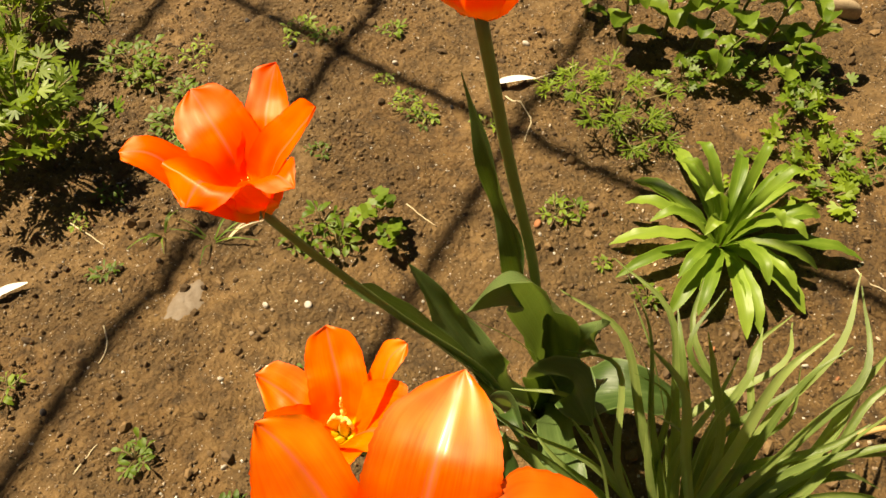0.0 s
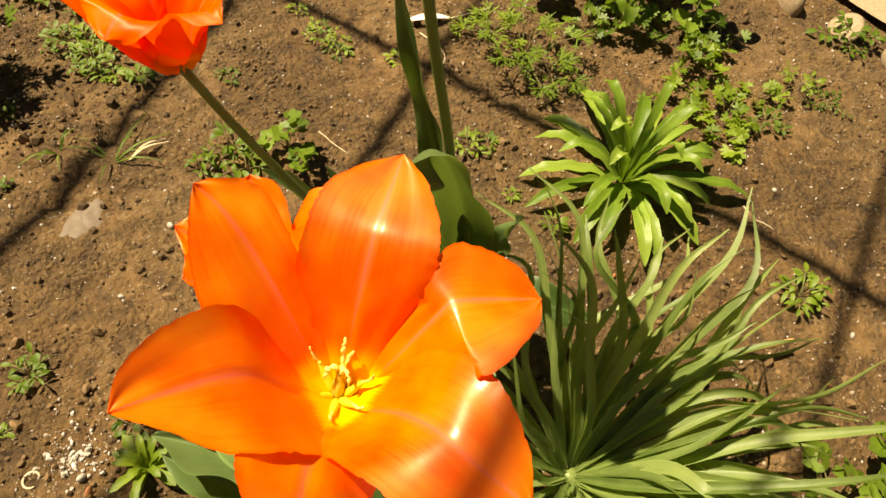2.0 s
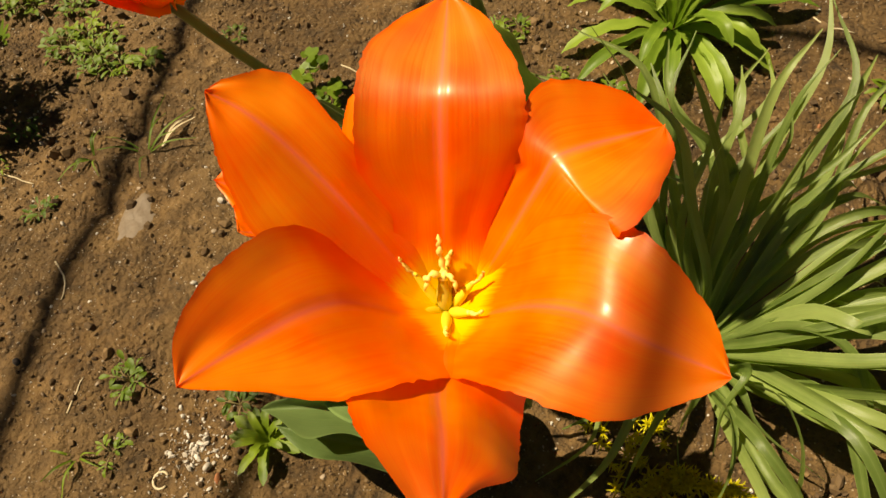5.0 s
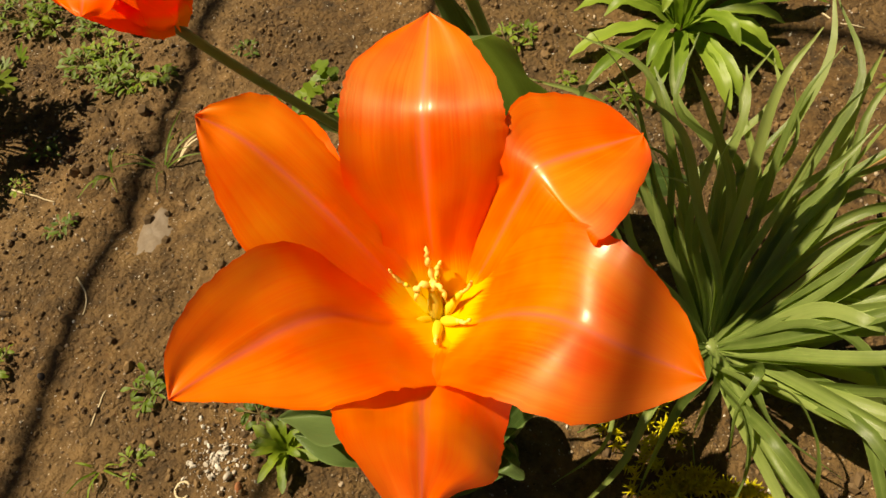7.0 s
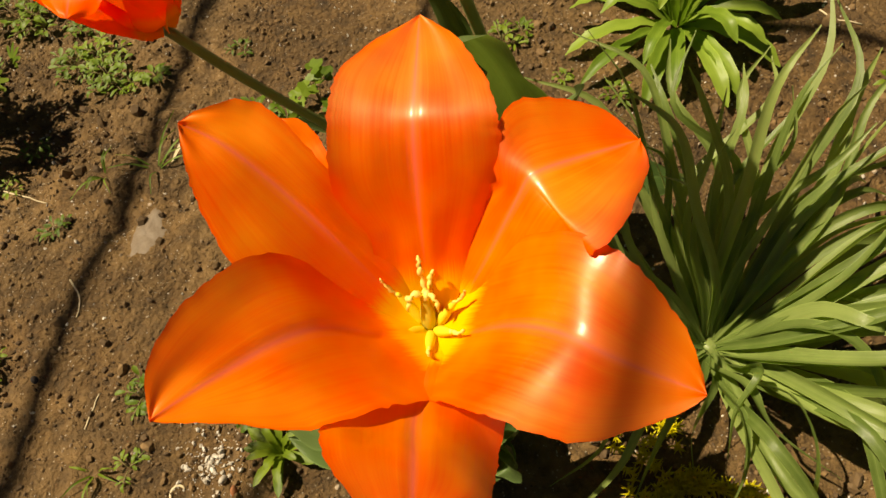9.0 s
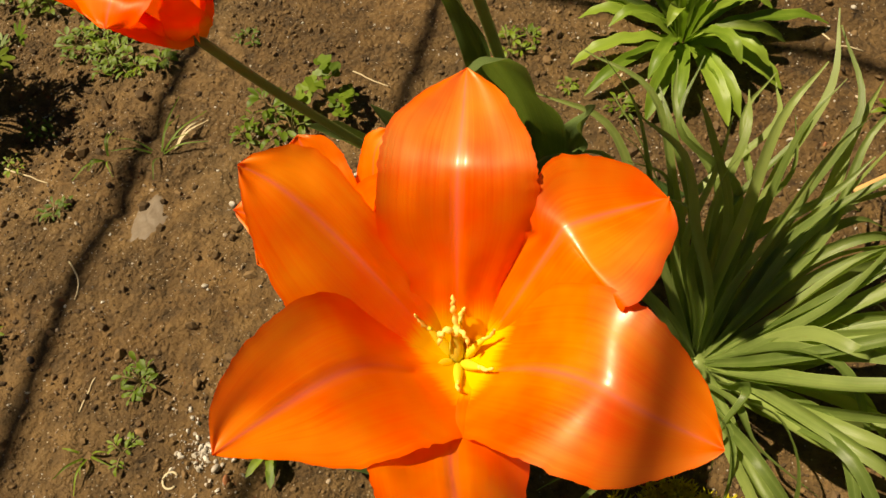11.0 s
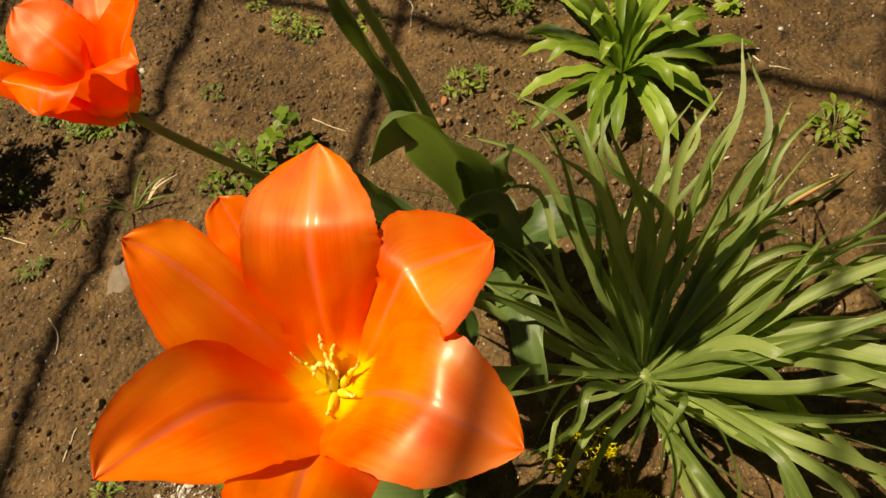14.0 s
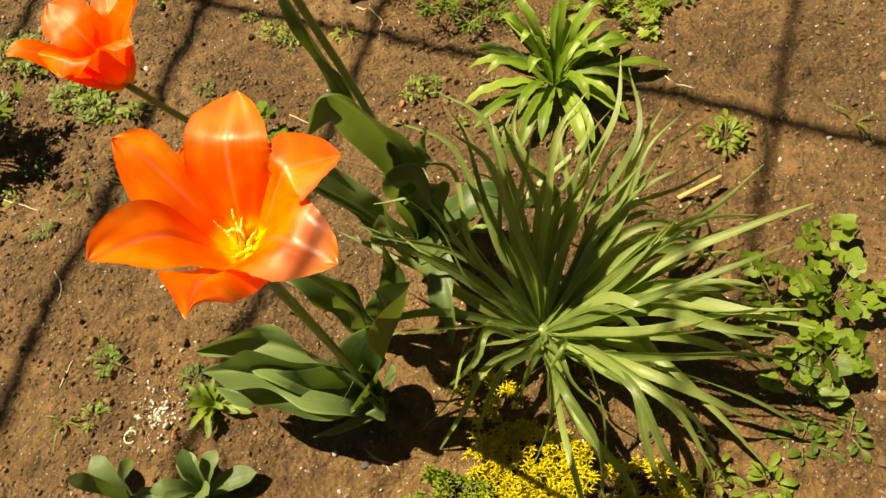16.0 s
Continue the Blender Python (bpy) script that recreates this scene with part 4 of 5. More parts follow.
# from and to in degrees, leaves, reach from and to, height from and to, half width from and to
SECTORS = ((15, 58, 18, 0.11, 0.19, 0.09, 0.18, 0.0036, 0.0052), (58, 105, 14, 0.05, 0.15, 0.14, 0.25, 0.0033, 0.0047), (105, 165, 16, 0.08, 0.17, 0.13, 0.22, 0.0033, 0.0046),
           (-32, 15, 26, 0.09, 0.20, 0.02, 0.15, 0.0048, 0.0078), (-75, -32, 9, 0.13, 0.23, 0.005, 0.05, 0.0042, 0.0062), (-130, -75, 6, 0.06, 0.12, 0.005, 0.04, 0.0036, 0.0050),
           (165, 200, 5, 0.12, 0.19, 0.08, 0.16, 0.0034, 0.0046), (200, 245, 4, 0.08, 0.16, 0.02, 0.05, 0.0036, 0.0050))
part("sheath", Geo().tube([(CROWN.x, CROWN.y, -0.01), (CROWN.x, CROWN.y, 0.012), (CROWN.x, CROWN.y, 0.036)], lambda u: 0.011 - 0.005 * u, 14), STRAP, clump)
for a0, a1, count, d0, d1, h0, h1, w0, w1 in SECTORS:
    for q in range(count):
        a = radians(r0.uniform(a0 - 4, a1 + 4))
        d, h = r0.uniform(d0, d1), r0.uniform(h0, h1) - 0.034
        e = Vector((math.cos(a), math.sin(a), 0))
        across = Vector((-e.y, e.x, 0))
        side, sway, tail = across * r0.gauss(0, 0.024), across * r0.gauss(0, 0.010), across * r0.gauss(0, 0.014)
        foot = CROWN + e * r0.uniform(0.001, 0.007) + Vector((0, 0, r0.uniform(0.022, 0.036)))
        droop = max(0.0, 0.13 - h) * r0.uniform(0.35, 0.75)
        kink = (across * r0.uniform(-0.013, 0.013) + Vector((0, 0, r0.uniform(-0.018, 0.002) * (1.0 if h < 0.09 else 0.3)))) if r0.random() < 0.55 else Vector()
        ctrl = [foot, foot + e * d * 0.20 + sway * 0.5 + Vector((0, 0, 0.012 + max(h, 0) * 0.26)), foot + e * d * 0.48 + side * 0.3 + sway + Vector((0, 0, 0.010 + h * 0.60 + droop * 0.55)),
                foot + e * d * 0.76 + side * 0.7 + Vector((0, 0, 0.006 + h * 0.90 + droop * 0.40)), foot + e * d + side + tail + kink + Vector((0, 0, h + (r0.uniform(-0.022, 0.006) if h < 0.09 else r0.uniform(-0.004, 0.014))))]
        lean = Vector((r0.uniform(-0.9, 0.3), r0.uniform(-0.8, 0.4), 1)) - e * 0.3
        part("leaf", blade(Geo(), ctrl, r0.uniform(w0, w1) * (0.74 if h0 > 0.1 else 0.80), n=22, m=5, fold=r0.uniform(0.1, 0.8), twist=r0.gauss(0, 1.15), belly=0.42, base=0.48, tip=0.7, facing=lean), STRAP, clump)

# ---- broad rosette ----
RC = Vector((0.470, 0.775, 0.004))
ros = thing("rosette_plant", (RC.x, RC.y, lie(RC.x, RC.y)), "bright green leaf rosette growing flat on the soil", "garden plant")
r0 = random.Random(5)
for q in range(34):
    a = q * 2.39996 + r0.uniform(-0.2, 0.2)
    f = q / 33
    d = 0.125 * (1 - 0.60 * f ** 1.4) * r0.uniform(0.82, 1.08)
    h = 0.006 + 0.150 * max(0.0, f - 0.35) ** 1.2
    e = Vector((math.cos(a), math.sin(a), 0))
    ctrl = [RC + e * 0.004, RC + e * d * 0.35 + Vector((0, 0, 0.014 + h * 0.5)), RC + e * d * 0.75 + Vector((0, 0, 0.014 + h * 0.9)), RC + e * d + Vector((0, 0, h))]
    part("leaf", blade(Geo(), ctrl, 0.0074 * (1 - 0.35 * f) * r0.uniform(0.85, 1.15), n=18, m=7, fold=0.3, wave=0.0013, waves=5, belly=0.60, base=0.34, tip=0.9, twist=r0.uniform(-0.4, 0.4), phase=r0.uniform(0, 6)), ROSETTE, ros)


# ---- weeds and seedlings ----
def sprig(name, x, y, radius, height, leaves, size, material, label, category="weed", group="weeds in the bed", seed=0, lobes=3, depth=0.4, spread=4.4, pairs=1, lean=(0, 0), flat=0.3):
    """A low plant: leaf stalks from one root, each with lobed leaflets at its end, or in pairs along it."""
    r = random.Random(seed + int(1000 * x) * 31 + int(1000 * y))
    z = lie(x, y)
    ob = thing(name, (x, y, z), label, category, group)
    whole = size < 0.009
    stalks, foliage = Geo(), Geo()
    for q in range(leaves):
        if not whole:
            stalks, foliage = Geo(), Geo()
        a = q * 2.39996 + r.uniform(-0.4, 0.4)
        d = radius * (0.25 + 0.75 * ((q + 0.5) / leaves)) * r.uniform(0.8, 1.15)
        h = height * (1.0 - 0.55 * (d / radius)) * r.uniform(0.6, 1.15)
        e = Vector((math.cos(a), math.sin(a), 0))
        o = Vector((x, y, z - 0.002))
        top = o + e * d + Vector((lean[0] * h, lean[1] * h, h))
        line = curve([o, o + e * d * 0.4 + Vector((0, 0, h * 0.75)), top], 7)
        stalks.tube(line, max(0.0005, size * 0.05), 5)
        for k in range(pairs):
            c = line[-1 - k] if k < 6 else line[0]
            for side in ((0,) if k == 0 else (-1, 1)):
                hd = e * (1 if side == 0 else 0.35) + Vector((-e.y, e.x, 0)) * side
                nn = Vector((r.uniform(-flat, flat), r.uniform(-flat, flat), 1))
                off = hd.normalized() * size * 0.25 * (side != 0)
                if whole:
                    c2, s2 = Vector(c) + off, size * r.uniform(0.7, 1.5)
                    hd = (hd.normalized() + nn.cross(hd) * r.uniform(-0.4, 0.4)).normalized()
                    blade(foliage, [c2, c2 + hd * s2 * 0.6 + Vector((0, 0, s2 * r.uniform(0.05, 0.3))), c2 + hd * s2 * 1.25 + Vector((0, 0, s2 * r.uniform(-0.3, 0.3)))], s2 * r.uniform(0.16, 0.34), n=5, m=3, base=0.25, belly=0.6, tip=1.4, fold=0.3, facing=nn)
                    continue
                lobed(foliage, Vector(c) + off + Vector((0, 0, 0.0008)), size * (1 - 0.08 * k) * r.uniform(0.75, 1.15), nn, hd, lobes, depth, spread, 0.12, r)
        if not whole:
            part("leaf", foliage, material, part("stalk", stalks, WEED_STEM, ob))
    if whole:
        tagged(part("stem", stalks, WEED_STEM, ob), kind="stuff")
        tagged(part("foliage", foliage, material, ob), kind="stuff")
    return ob


def feathery(x, y, radius, height, fronds, label, seed=0, material=WEED_LIGHT):
    """A tuft of finely cut leaves."""
    r = random.Random(seed)
    z = lie(x, y)
    ob = thing("feathery_plant", (x, y, z), label, "weed", "weeds in the bed")
    stalks, foliage = Geo(), Geo()
    for q in range(fronds):
        a = q * 2.39996
        d = radius * math.sqrt((q + 0.5) / fronds) * r.uniform(0.8, 1.1)
        h = height * (1 - 0.5 * d / radius) * r.uniform(0.7, 1.1)
        e = Vector((math.cos(a), math.sin(a), 0))
        o = Vector((x, y, z))
        top = o + e * d + Vector((0, 0, h))
        stalks.tube(curve([o, o + e * d * 0.4 + Vector((0, 0, h * 0.7)), top], 6), 0.0006, 5)
        for k in range(9):
            b = -1.7 + 3.4 * k / 8 + r.uniform(-0.3, 0.3)
            f = e * math.cos(b) + Vector((-e.y, e.x, 0)) * math.sin(b)
            length = 0.016 * r.uniform(0.7, 1.2)
            tip = top + f * length + Vector((0, 0, r.uniform(-0.008, 0.014)))
            blade(foliage, [top, top.lerp(tip, 0.5) + Vector((0, 0, 0.001)), tip], 0.0009, n=4, m=3, base=0.6, fold=0.2)
            for s in (-1, 1):
                mid = top.lerp(tip, 0.55)
                g = f * 0.8 + Vector((-f.y, f.x, 0)) * 0.6 * s
                blade(foliage, [mid, mid + g * length * 0.28, mid + g * length * 0.5], 0.0010, n=3, m=3, base=0.6, fold=0.2)
    tagged(part("stem", stalks, WEED_STEM, ob), kind="stuff")
    tagged(part("foliage", foliage, material, ob), kind="stuff")
    return ob


def little_rosette(x, y, radius, leaves, width, label, material=WEED_LIGHT, seed=0, height=0.02, category="seedling"):
    r = random.Random(seed)
    z = lie(x, y)
    ob = thing("leafy_seedling", (x, y, z), label, category, "seedlings in the bed")
    o = Vector((x, y, z))
    for q in range(leaves):
        a = q * 2.39996 + r.uniform(-0.3, 0.3)
        f = q / max(1, leaves - 1)
        d = radius * (1 - 0.5 * f) * r.uniform(0.8, 1.1)
        h = height * (0.35 + 0.8 * f)
        e = Vector((math.cos(a), math.sin(a), 0))
        ctrl = [o, o + e * d * 0.45 + Vector((0, 0, 0.003 + h * 0.7)), o + e * d + Vector((0, 0, h))]
        part("leaf", blade(Geo(), ctrl, width * (1 - 0.3 * f), n=10, m=5, fold=0.25, belly=0.65, base=0.3, tip=1.8, wave=0.0008, waves=3), material, ob)
    return ob


def grass_tuft(x, y, count, length, label, material, seed, spread=1.0, name="grass_tuft", heading=None):
    r = random.Random(seed)
    z = lie(x, y)
    ob = thing(name, (x, y, z), label, "grass", "grass in the bed")
    for _ in range(count):
        g = Geo()
        a = r.uniform(0, 6.28) if heading is None else heading + r.uniform(-0.7, 0.7)
        e = Vector((math.cos(a), math.sin(a), 0))
        d = length * r.uniform(0.5, 1.1) * spread
        o = Vector((x, y, z)) + e * 0.003
        blade(g, [o, o + e * d * 0.45 + Vector((0, 0, length * 0.28)), o + e * d + Vector((0, 0, r.uniform(0.002, length * 0.25)))], 0.0009, n=8, m=3, base=0.8, twist=r.uniform(-1, 1))
        part("blade", g, material, ob)
    return ob


# columbine seedlings with three-lobed leaves
for x, y, rad, h, n, size in ((0.100, 0.706, 0.026, 0.034, 8, 0.0085), (0.121, 0.690, 0.024, 0.030, 8, 0.0085), (0.150, 0.722, 0.020, 0.050, 5, 0.0100), (0.170, 0.702, 0.016, 0.042, 4, 0.0090), (0.078, 0.684, 0.014, 0.018, 5, 0.0062)):
    sprig("columbine_seedling", x, y, rad, h, n, size, GLOSSY, "columbine seedling with small rounded three-lobed leaves", "seedling", "columbine seedlings", 3, pairs=2, lobes=3, depth=0.30, spread=4.4, flat=0.6)
for x, y, rad, h, n, size in ((0.700, 0.548, 0.030, 0.06, 5, 0.0125), (0.695, 0.490, 0.040, 0.06, 9, 0.0120), (0.678, 0.435, 0.040, 0.05, 9, 0.0120), (0.650, 0.495, 0.040, 0.05, 8, 0.0115), (0.650, 0.425, 0.032, 0.040, 6, 0.0110)):
    sprig("columbine", x, y, rad, h, n, size, GLOSSY, "leafy green columbine with rounded lobed leaflets", "garden plant", "columbines", 6, pairs=2, lobes=3, depth=0.26, spread=4.6, flat=0.9)
# tall mugwort-like weeds
for x, y, rad, h, n in ((-0.205, 0.715, 0.090, 0.16, 26), (-0.265, 0.765, 0.085, 0.17, 18), (-0.31, 0.70, 0.08, 0.14, 14), (-0.33, 0.87, 0.08, 0.17, 18), (-0.365, 0.96, 0.07, 0.10, 10)):
    sprig("mugwort", x, y, rad, h, int(n * 1.2), 0.0170, WEED_LIGHT, "bushy green mugwort weed with deeply cut leaves", "weed", "mugwort weeds", 9, lobes=5, depth=0.60, spread=3.0, pairs=3, flat=1.0)
# cress-like low weeds
for x, y, rad, h, n, s in ((-0.195, 0.880, 0.05, 0.03, 14, 0.009), (-0.165, 0.865, 0.03, 0.03, 9, 0.009), (-0.135, 0.915, 0.035, 0.015, 8, 0.006), (-0.110, 0.803, 0.032, 0.015, 12, 0.007), (-0.085, 0.812, 0.030, 0.018, 12, 0.007), (-0.070, 0.780, 0.030, 0.020, 13, 0.008), (-0.114, 0.855, 0.022, 0.02, 9, 0.007), (-0.045, 0.770, 0.014, 0.012, 6, 0.006), (-0.020, 0.776, 0.014, 0.015, 6, 0.008),
                           (-0.031, 0.987, 0.03, 0.015, 9, 0.007), (0.006, 0.985, 0.018, 0.015, 6, 0.007), (0.082, 1.010, 0.02, 0.012, 6, 0.007), (0.135, 0.885, 0.025, 0.018, 8, 0.005),
                           (0.160, 0.870, 0.02, 0.010, 6, 0.005), (0.062, 0.808, 0.016, 0.010, 6, 0.005), (0.315, 0.775, 0.022, 0.014, 8, 0.006), (0.335, 0.785, 0.012, 0.010, 5, 0.006),
                           (0.367, 0.727, 0.009, 0.006, 5, 0.005), (0.037, 0.452, 0.018, 0.018, 9, 0.006), (-0.099, 0.480, 0.02, 0.012, 6, 0.006), (-0.080, 0.608, 0.015, 0.010, 6, 0.006),
                           (0.637, 0.680, 0.028, 0.022, 10, 0.009), (0.646, 0.370, 0.028, 0.015, 9, 0.008), (0.684, 0.374, 0.02, 0.010, 6, 0.007), (0.565, 0.333, 0.025, 0.02, 6, 0.009),
                           (0.612, 0.333, 0.025, 0.02, 7, 0.009), (0.471, 0.833, 0.03, 0.02, 12, 0.006), (0.150, 0.560, 0.02, 0.012, 6, 0.006), (0.033, 0.400, 0.016, 0.012, 5, 0.005), (0.126, 0.432, 0.014, 0.010, 6, 0.006),
                           (0.726, 1.074, 0.04, 0.03, 12, 0.010), (0.655, 0.965, 0.035, 0.02, 10, 0.007), (0.690, 0.955, 0.03, 0.012, 8, 0.006), (0.62, 0.90, 0.03, 0.015, 9, 0.007)):
    sprig("cress_weed", x, y, rad, h, max(4, n - 1), s * 0.85, WEED_LIGHT if int(x * 1000) % 2 else WEED, "small cress-like weed seedling on the soil", "weed", "small weeds", 12, lobes=3, depth=0.5, pairs=3)
for x, y, rad, s in ((-0.126, 0.699, 0.016, 0.0050), (-0.073, 0.773, 0.014, 0.0045), (-0.137, 0.656, 0.013, 0.0045), (0.156, 0.880, 0.015, 0.0050), (0.224, 0.876, 0.016, 0.0055), (0.127, 0.905, 0.012, 0.0045), (0.095, 0.924, 0.011, 0.0045), (0.410, 0.700, 0.012, 0.0060)):
    sprig("cress_weed", x, y, rad, 0.014, 6, s, WEED if int(y * 1000) % 2 else WEED_LIGHT, "tiny weed seedling sprouting from bare soil", "weed", "small weeds", 14, pairs=2)
# feathery tufts
feathery(0.350, 0.920, 0.060, 0.055, 11, "bright feathery tuft of finely cut leaves", 1)
feathery(0.312, 0.940, 0.034, 0.035, 6, "bright feathery tuft of finely cut leaves", 2)
feathery(0.385, 0.900, 0.034, 0.030, 6, "bright feathery tuft of finely cut leaves", 3)
# lobed-leaf weeds beyond the rosette
for x, y, rad, h, n, s in ((0.545, 0.970, 0.045, 0.05, 8, 0.011), (0.525, 0.905, 0.045, 0.03, 6, 0.011), (0.575, 0.900, 0.045, 0.03, 7, 0.010), (0.572, 0.855, 0.035, 0.02, 5, 0.012), (0.61, 0.94, 0.04, 0.02, 6, 0.009)):
    sprig("lobed_weed", x, y, rad, h, n, s, WEED_LIGHT, "green weed with scalloped lobed leaves", "weed", "lobed weeds", 15, lobes=5, depth=0.42, spread=3.8, pairs=3, flat=0.8)
# leafy shoots at the back of the bed
def leafy_shoot(x, y, height, tilt, leaves, length, seed):
    """An upright shoot with oval leaves set alternately along its stem."""
    r = random.Random(seed)
    z = lie(x, y)
    ob = thing("leafy_shoot", (x, y, z), "leafy green shoot with oval glossy leaves", "garden plant", "leafy shoots")
    o = Vector((x, y, z - 0.003))
    line = curve([o, o + Vector((tilt[0] * 0.3, tilt[1] * 0.3, height * 0.5)), o + Vector((tilt[0], tilt[1], height))], 12)
    part("stem", Geo().tube(line, lambda u: 0.0022 * (1.2 - u), 6), WEED_STEM, ob)
    for q in range(leaves):
        f = 0.25 + 0.75 * q / max(1, leaves - 1)
        p = line[min(11, int(f * 11))]
        a = q * 2.4 + r.uniform(-0.4, 0.4)
        e = Vector((math.cos(a), math.sin(a), 0))
        n = length * r.uniform(0.7, 1.15) * (1.1 - 0.3 * f)
        ctrl = [p, p + e * n * 0.5 + Vector((0, 0, n * r.uniform(0.1, 0.35))), p + e * n + Vector((0, 0, n * r.uniform(-0.15, 0.35)))]
        part("leaf", blade(Geo(), ctrl, n * 0.30, n=12, m=7, fold=0.3, belly=0.5, base=0.12, tip=1.2, wave=0.001, waves=3, twist=r.uniform(-0.5, 0.5)), GLOSSY, ob)


for i, (x, y, h, tx, ty, n, s) in enumerate(((0.350, 1.050, 0.10, -0.01, 0.0, 8, 0.038), (0.395, 1.075, 0.12, 0.0, -0.02, 9, 0.040), (0.430, 1.060, 0.11, 0.02, -0.01, 8, 0.038),
                                            (0.470, 1.090, 0.14, 0.02, -0.03, 10, 0.044), (0.505, 1.070, 0.13, 0.03, -0.01, 9, 0.042), (0.545, 1.060, 0.09, 0.01, -0.01, 8, 0.034),
                                            (0.450, 1.010, 0.07, 0.02, 0.0, 6, 0.030), (0.300, 1.085, 0.07, 0.0, 0.0, 6, 0.028), (0.530, 1.010, 0.06, 0.0, 0.01, 6, 0.028))):
    leafy_shoot(x, y, h, (tx, ty), n, s, 40 + i)
for x, y, rad, h, n, s in ((0.47, 1.02, 0.05, 0.04, 9, 0.010), (0.42, 1.0, 0.04, 0.03, 8, 0.009), (0.55, 1.02, 0.05, 0.04, 9, 0.010)):
    sprig("lobed_weed", x, y, rad, h, n, s, WEED, "green weed with scalloped lobed leaves", "weed", "lobed weeds", 16, lobes=5, depth=0.42, spread=3.8, pairs=3, flat=0.8)
# seedlings with smooth leaves
little_rosette(0.150, 0.405, 0.036, 17, 0.0036, "pale green young rosette beside the white grit", WEED_LIGHT, 1, 0.02)
little_rosette(0.155, 0.330, 0.045, 8, 0.0095, "broad-leaved pale green seedling", TULIP_LEAF, 2, 0.05)
little_rosette(0.090, 0.325, 0.045, 5, 0.0095, "broad-leaved pale green seedling", TULIP_LEAF, 3, 0.06)
little_rosette(0.373, 0.585, 0.03, 6, 0.005, "young green seedling beside the tulips", WEED, 4, 0.03)
# grass
grass_tuft(0.0, 0.668, 8, 0.036, "half-dry grass tuft lying over", WEED, 1, 1.5)
grass_tuft(0.01, 0.672, 2, 0.035, "dry straw-coloured grass lying on the soil", DRY, 2, 1.2, heading=0.3)
grass_tuft(-0.05, 0.665, 6, 0.032, "small green grass tuft", WEED, 3)
grass_tuft(-0.277, 0.955, 3, 0.10, "thin single grass stalks", WEED, 4, 0.5)
grass_tuft(0.005, 0.398, 6, 0.025, "small green grass tuft", WEED_LIGHT, 5)
grass_tuft(0.77, 0.70, 4, 0.03, "small green grass tuft", WEED_LIGHT, 6)


# ---- golden stonecrop ----
def stonecrop(x0, x1, y0, y1, count, material, label, seed, edge):
    r = random.Random(seed)
    cx, cy = (x0 + x1) / 2, (y0 + y1) / 2
    ob = thing("stonecrop", (cx, cy, lie(cx, cy)), label, "ground cover", "stonecrop mats")
    rest, made = Geo(), 0
    for _ in range(count):
        x, y = r.uniform(x0, x1), r.uniform(y0, y1)
        if ((x - cx) / (x1 - x0) * 2) ** 2 + ((y - cy) / (y1 - y0) * 2) ** 2 > 1.0 + edge * noise.noise(Vector((x * 30, y * 30, seed))):
            continue
        made += 1
        g = Geo() if made <= 160 else rest
        z = lie(x, y) + 0.018 + 0.012 * noise.noise(Vector((x * 40, y * 40, 1)))
        ax = Vector((r.uniform(-0.7, 0.7), r.uniform(-0.9, 0.5), 1)).normalized()
        s1 = ax.orthogonal().normalized()
        s2 = ax.cross(s1)
        o = Vector((x, y, z))
        g.tube([(x, y, lie(x, y) - 0.002), tuple(o), tuple(o + ax * 0.010)], 0.0007, 4)
        for k in range(11):
            a, h = k * 2.4, k / 10
            d = (s1 * math.cos(a) + s2 * math.sin(a)) * (1.0 - 0.5 * h) + ax * (0.25 + 0.6 * h)
            f = o + ax * (0.010 * h)
            g.tube([f, f + d * 0.0035, f + d * 0.0068], lambda u: 0.0009 * (1.1 - u), 4)
        if g is not rest:
            part("shoot", g, material, ob)
    if rest.v:
        tagged(part("foliage", rest, material, ob), kind="stuff")
    return ob


stonecrop(0.378, 0.475, 0.295, 0.385, 400, SEDUM, "golden yellow stonecrop mat with needle leaves", 1, 0.9)
stonecrop(0.37, 0.42, 0.37, 0.43, 45, SEDUM, "golden yellow stonecrop mat with needle leaves", 2, 0.9)
stonecrop(0.47, 0.55, 0.28, 0.35, 160, SEDUM, "golden yellow stonecrop mat with needle leaves", 3, 0.9)
stonecrop(0.33, 0.40, 0.28, 0.345, 160, SEDUM_GREEN, "yellow-green stonecrop mat with needle leaves", 4, 0.9)

# ---- litter ----
def stick(name, a, b, r, material, label, category, bend=0.0, seed=0):
    a, b = Vector(a), Vector(b)
    mid = (a + b) / 2 + Vector((bend, bend * 0.4, 0.0))
    pts = curve([a, mid, b], 9)
    pts = [Vector((p.x, p.y, max(p.z, lie(p.x, p.y) + r))) for p in pts]
    return single(name, Geo().tube(pts, lambda u: r * (1 - 0.35 * u), 7), material, tuple(a), label, category, "litter on the soil")


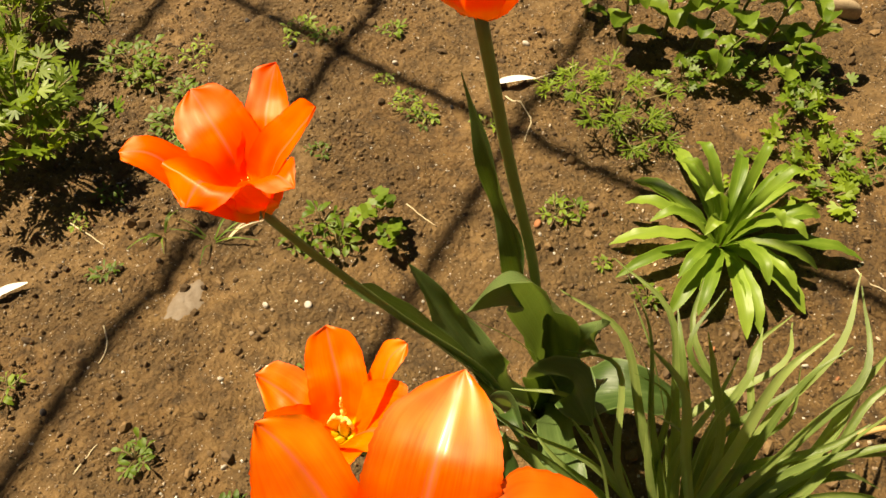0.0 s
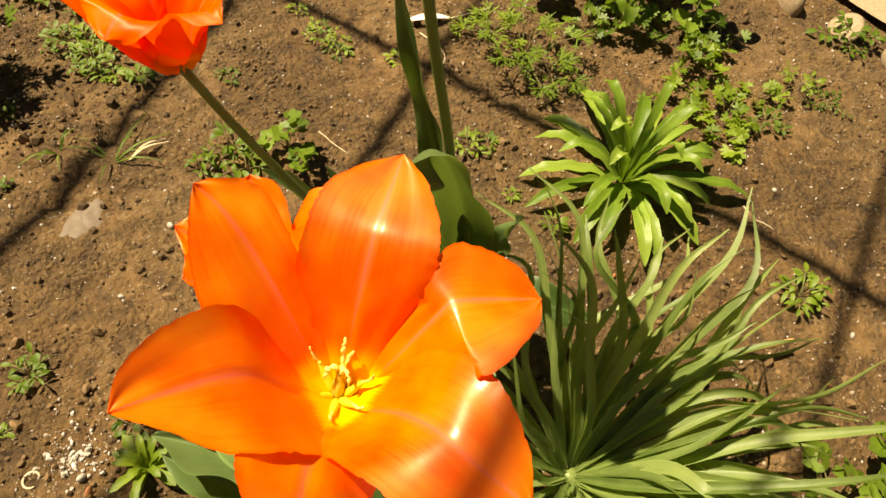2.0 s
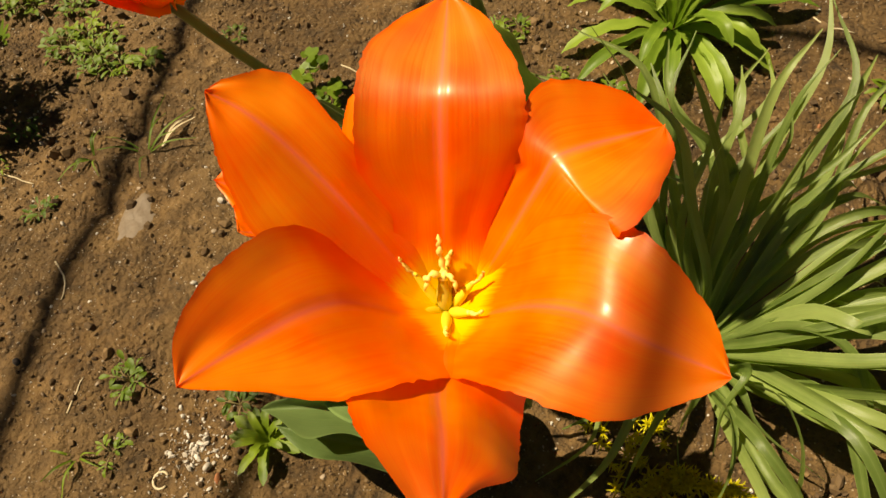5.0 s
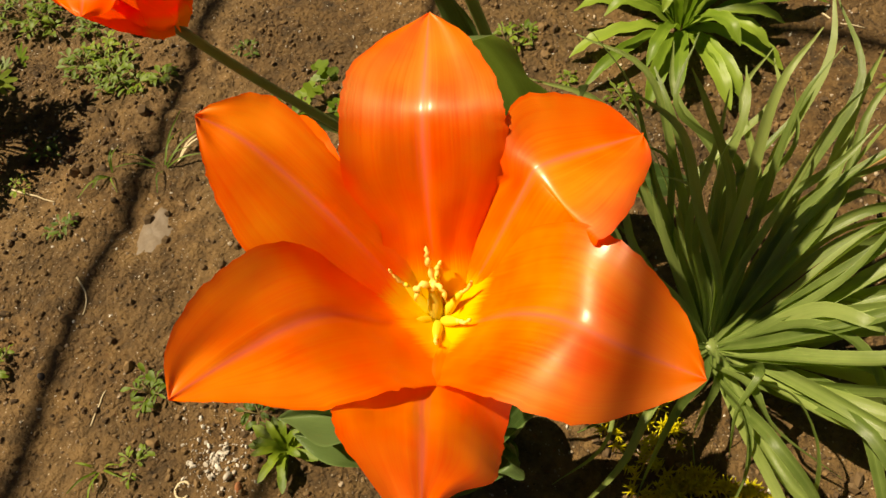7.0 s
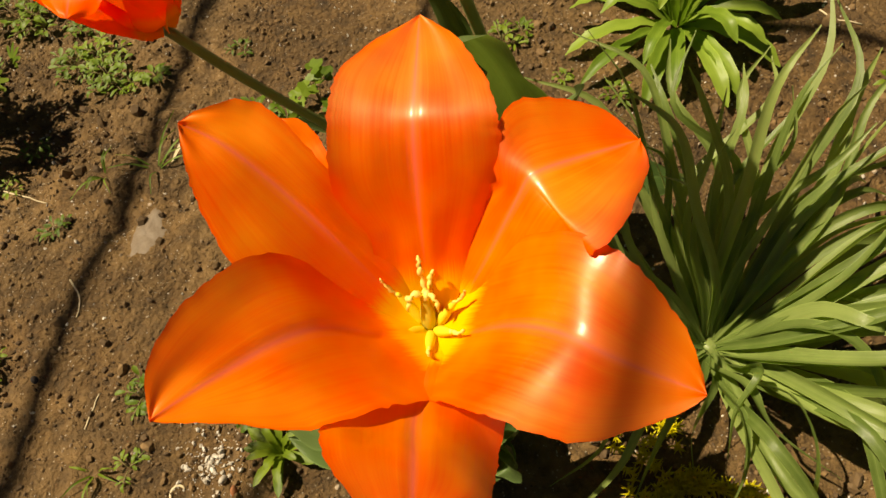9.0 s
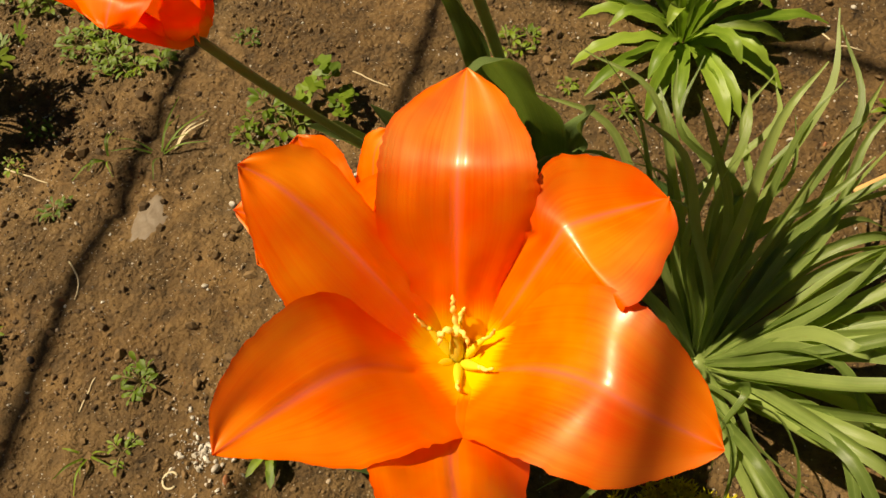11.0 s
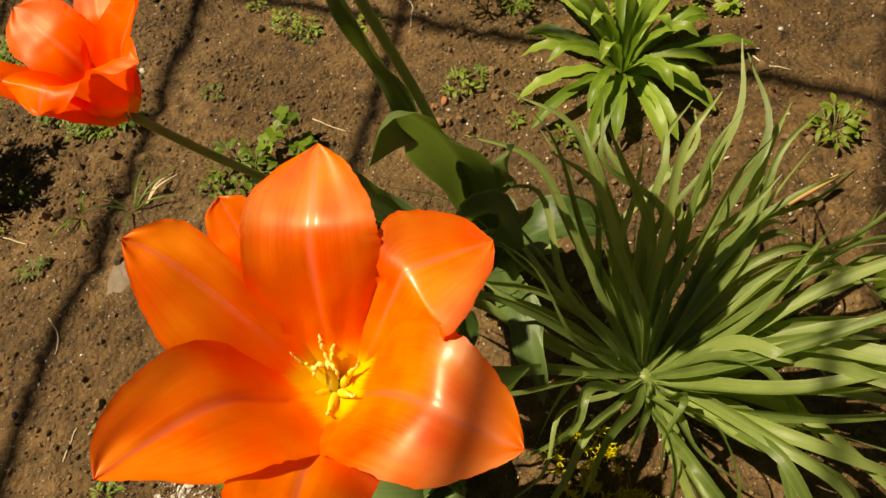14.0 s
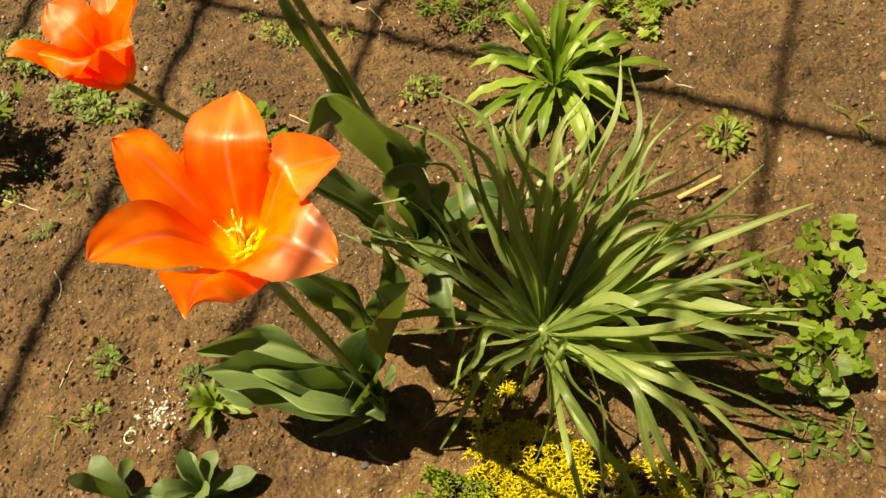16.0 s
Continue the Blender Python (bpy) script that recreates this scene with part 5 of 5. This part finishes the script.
stick("twig", (0.580, 0.606, 0.012), (0.622, 0.624, 0.020), 0.0028, WOOD, "short peeled yellow-brown stick", "twig")
stick("straw", (-0.145, 0.655, 0), (-0.100, 0.640, 0), 0.0009, DRY, "short dry straw stem", "straw")
stick("straw", (-0.05, 0.555, 0), (-0.035, 0.520, 0), 0.0008, DRY, "short dry straw stem", "straw", 0.004)
stick("straw", (0.29, 0.365, 0.004), (0.320, 0.352, 0.002), 0.0006, DRY, "curled dry root fibre", "straw", -0.004)
stick("straw", (0.292, 0.360, 0.004), (0.312, 0.346, 0.003), 0.0005, DRY, "curled dry root fibre", "straw", 0.003)
stick("straw", (0.235, 0.925, 0.006), (0.268, 0.86, 0.002), 0.0010, DRY, "pale dry root fibre on the soil", "straw", 0.016)
stick("straw", (0.590, 0.775, 0.003), (0.618, 0.750, 0.001), 0.0008, DRY, "thin dry straw stem", "straw", -0.006)
stick("straw", (0.725, 0.56, 0.01), (0.735, 0.575, 0.014), 0.0012, DRY, "short pale dry stalk", "straw")
stick("straw", (0.17, 0.755, 0.002), (0.205, 0.735, 0.002), 0.0007, DRY, "thin dry straw stem", "straw")
stick("straw", (-0.01, 0.43, 0.002), (0.0, 0.455, 0.002), 0.0007, DRY, "thin dry straw stem", "straw")
ring = Geo().tube([(0.075 + 0.0055 * math.cos(a), 0.380 + 0.006 * math.sin(a), lie(0.075, 0.380) + 0.001) for a in np.linspace(0.6, 5.6, 12)], 0.0009, 6)
single("straw", ring, DRY, (0.075, 0.380, lie(0.075, 0.380)), "curled dry root fibre", "straw", "litter on the soil")
for a, b, w in (((0.218, 0.942), (0.262, 0.960), 0.005), ((-0.168, 0.555), (-0.142, 0.580), 0.0045), ((-0.30, 0.84), (-0.265, 0.858), 0.007)):
    za = max(lie(*a), lie(*b), lie((a[0] + b[0]) / 2, (a[1] + b[1]) / 2)) + 0.004
    fg = blade(Geo(), [(*a, za), ((a[0] + b[0]) / 2, (a[1] + b[1]) / 2, za + 0.003), (*b, za + 0.001)], w, n=10, m=5, fold=0.25, belly=0.4, base=0.4)
    single("feather", fg, FEATHER, (*a, za), "small white feather lying on the soil", "feather", "litter on the soil")
stick("straw", (0.255, 0.957, 0.004), (0.303, 0.992, 0.006), 0.0012, DRY, "pale dry stalk on the soil", "straw")
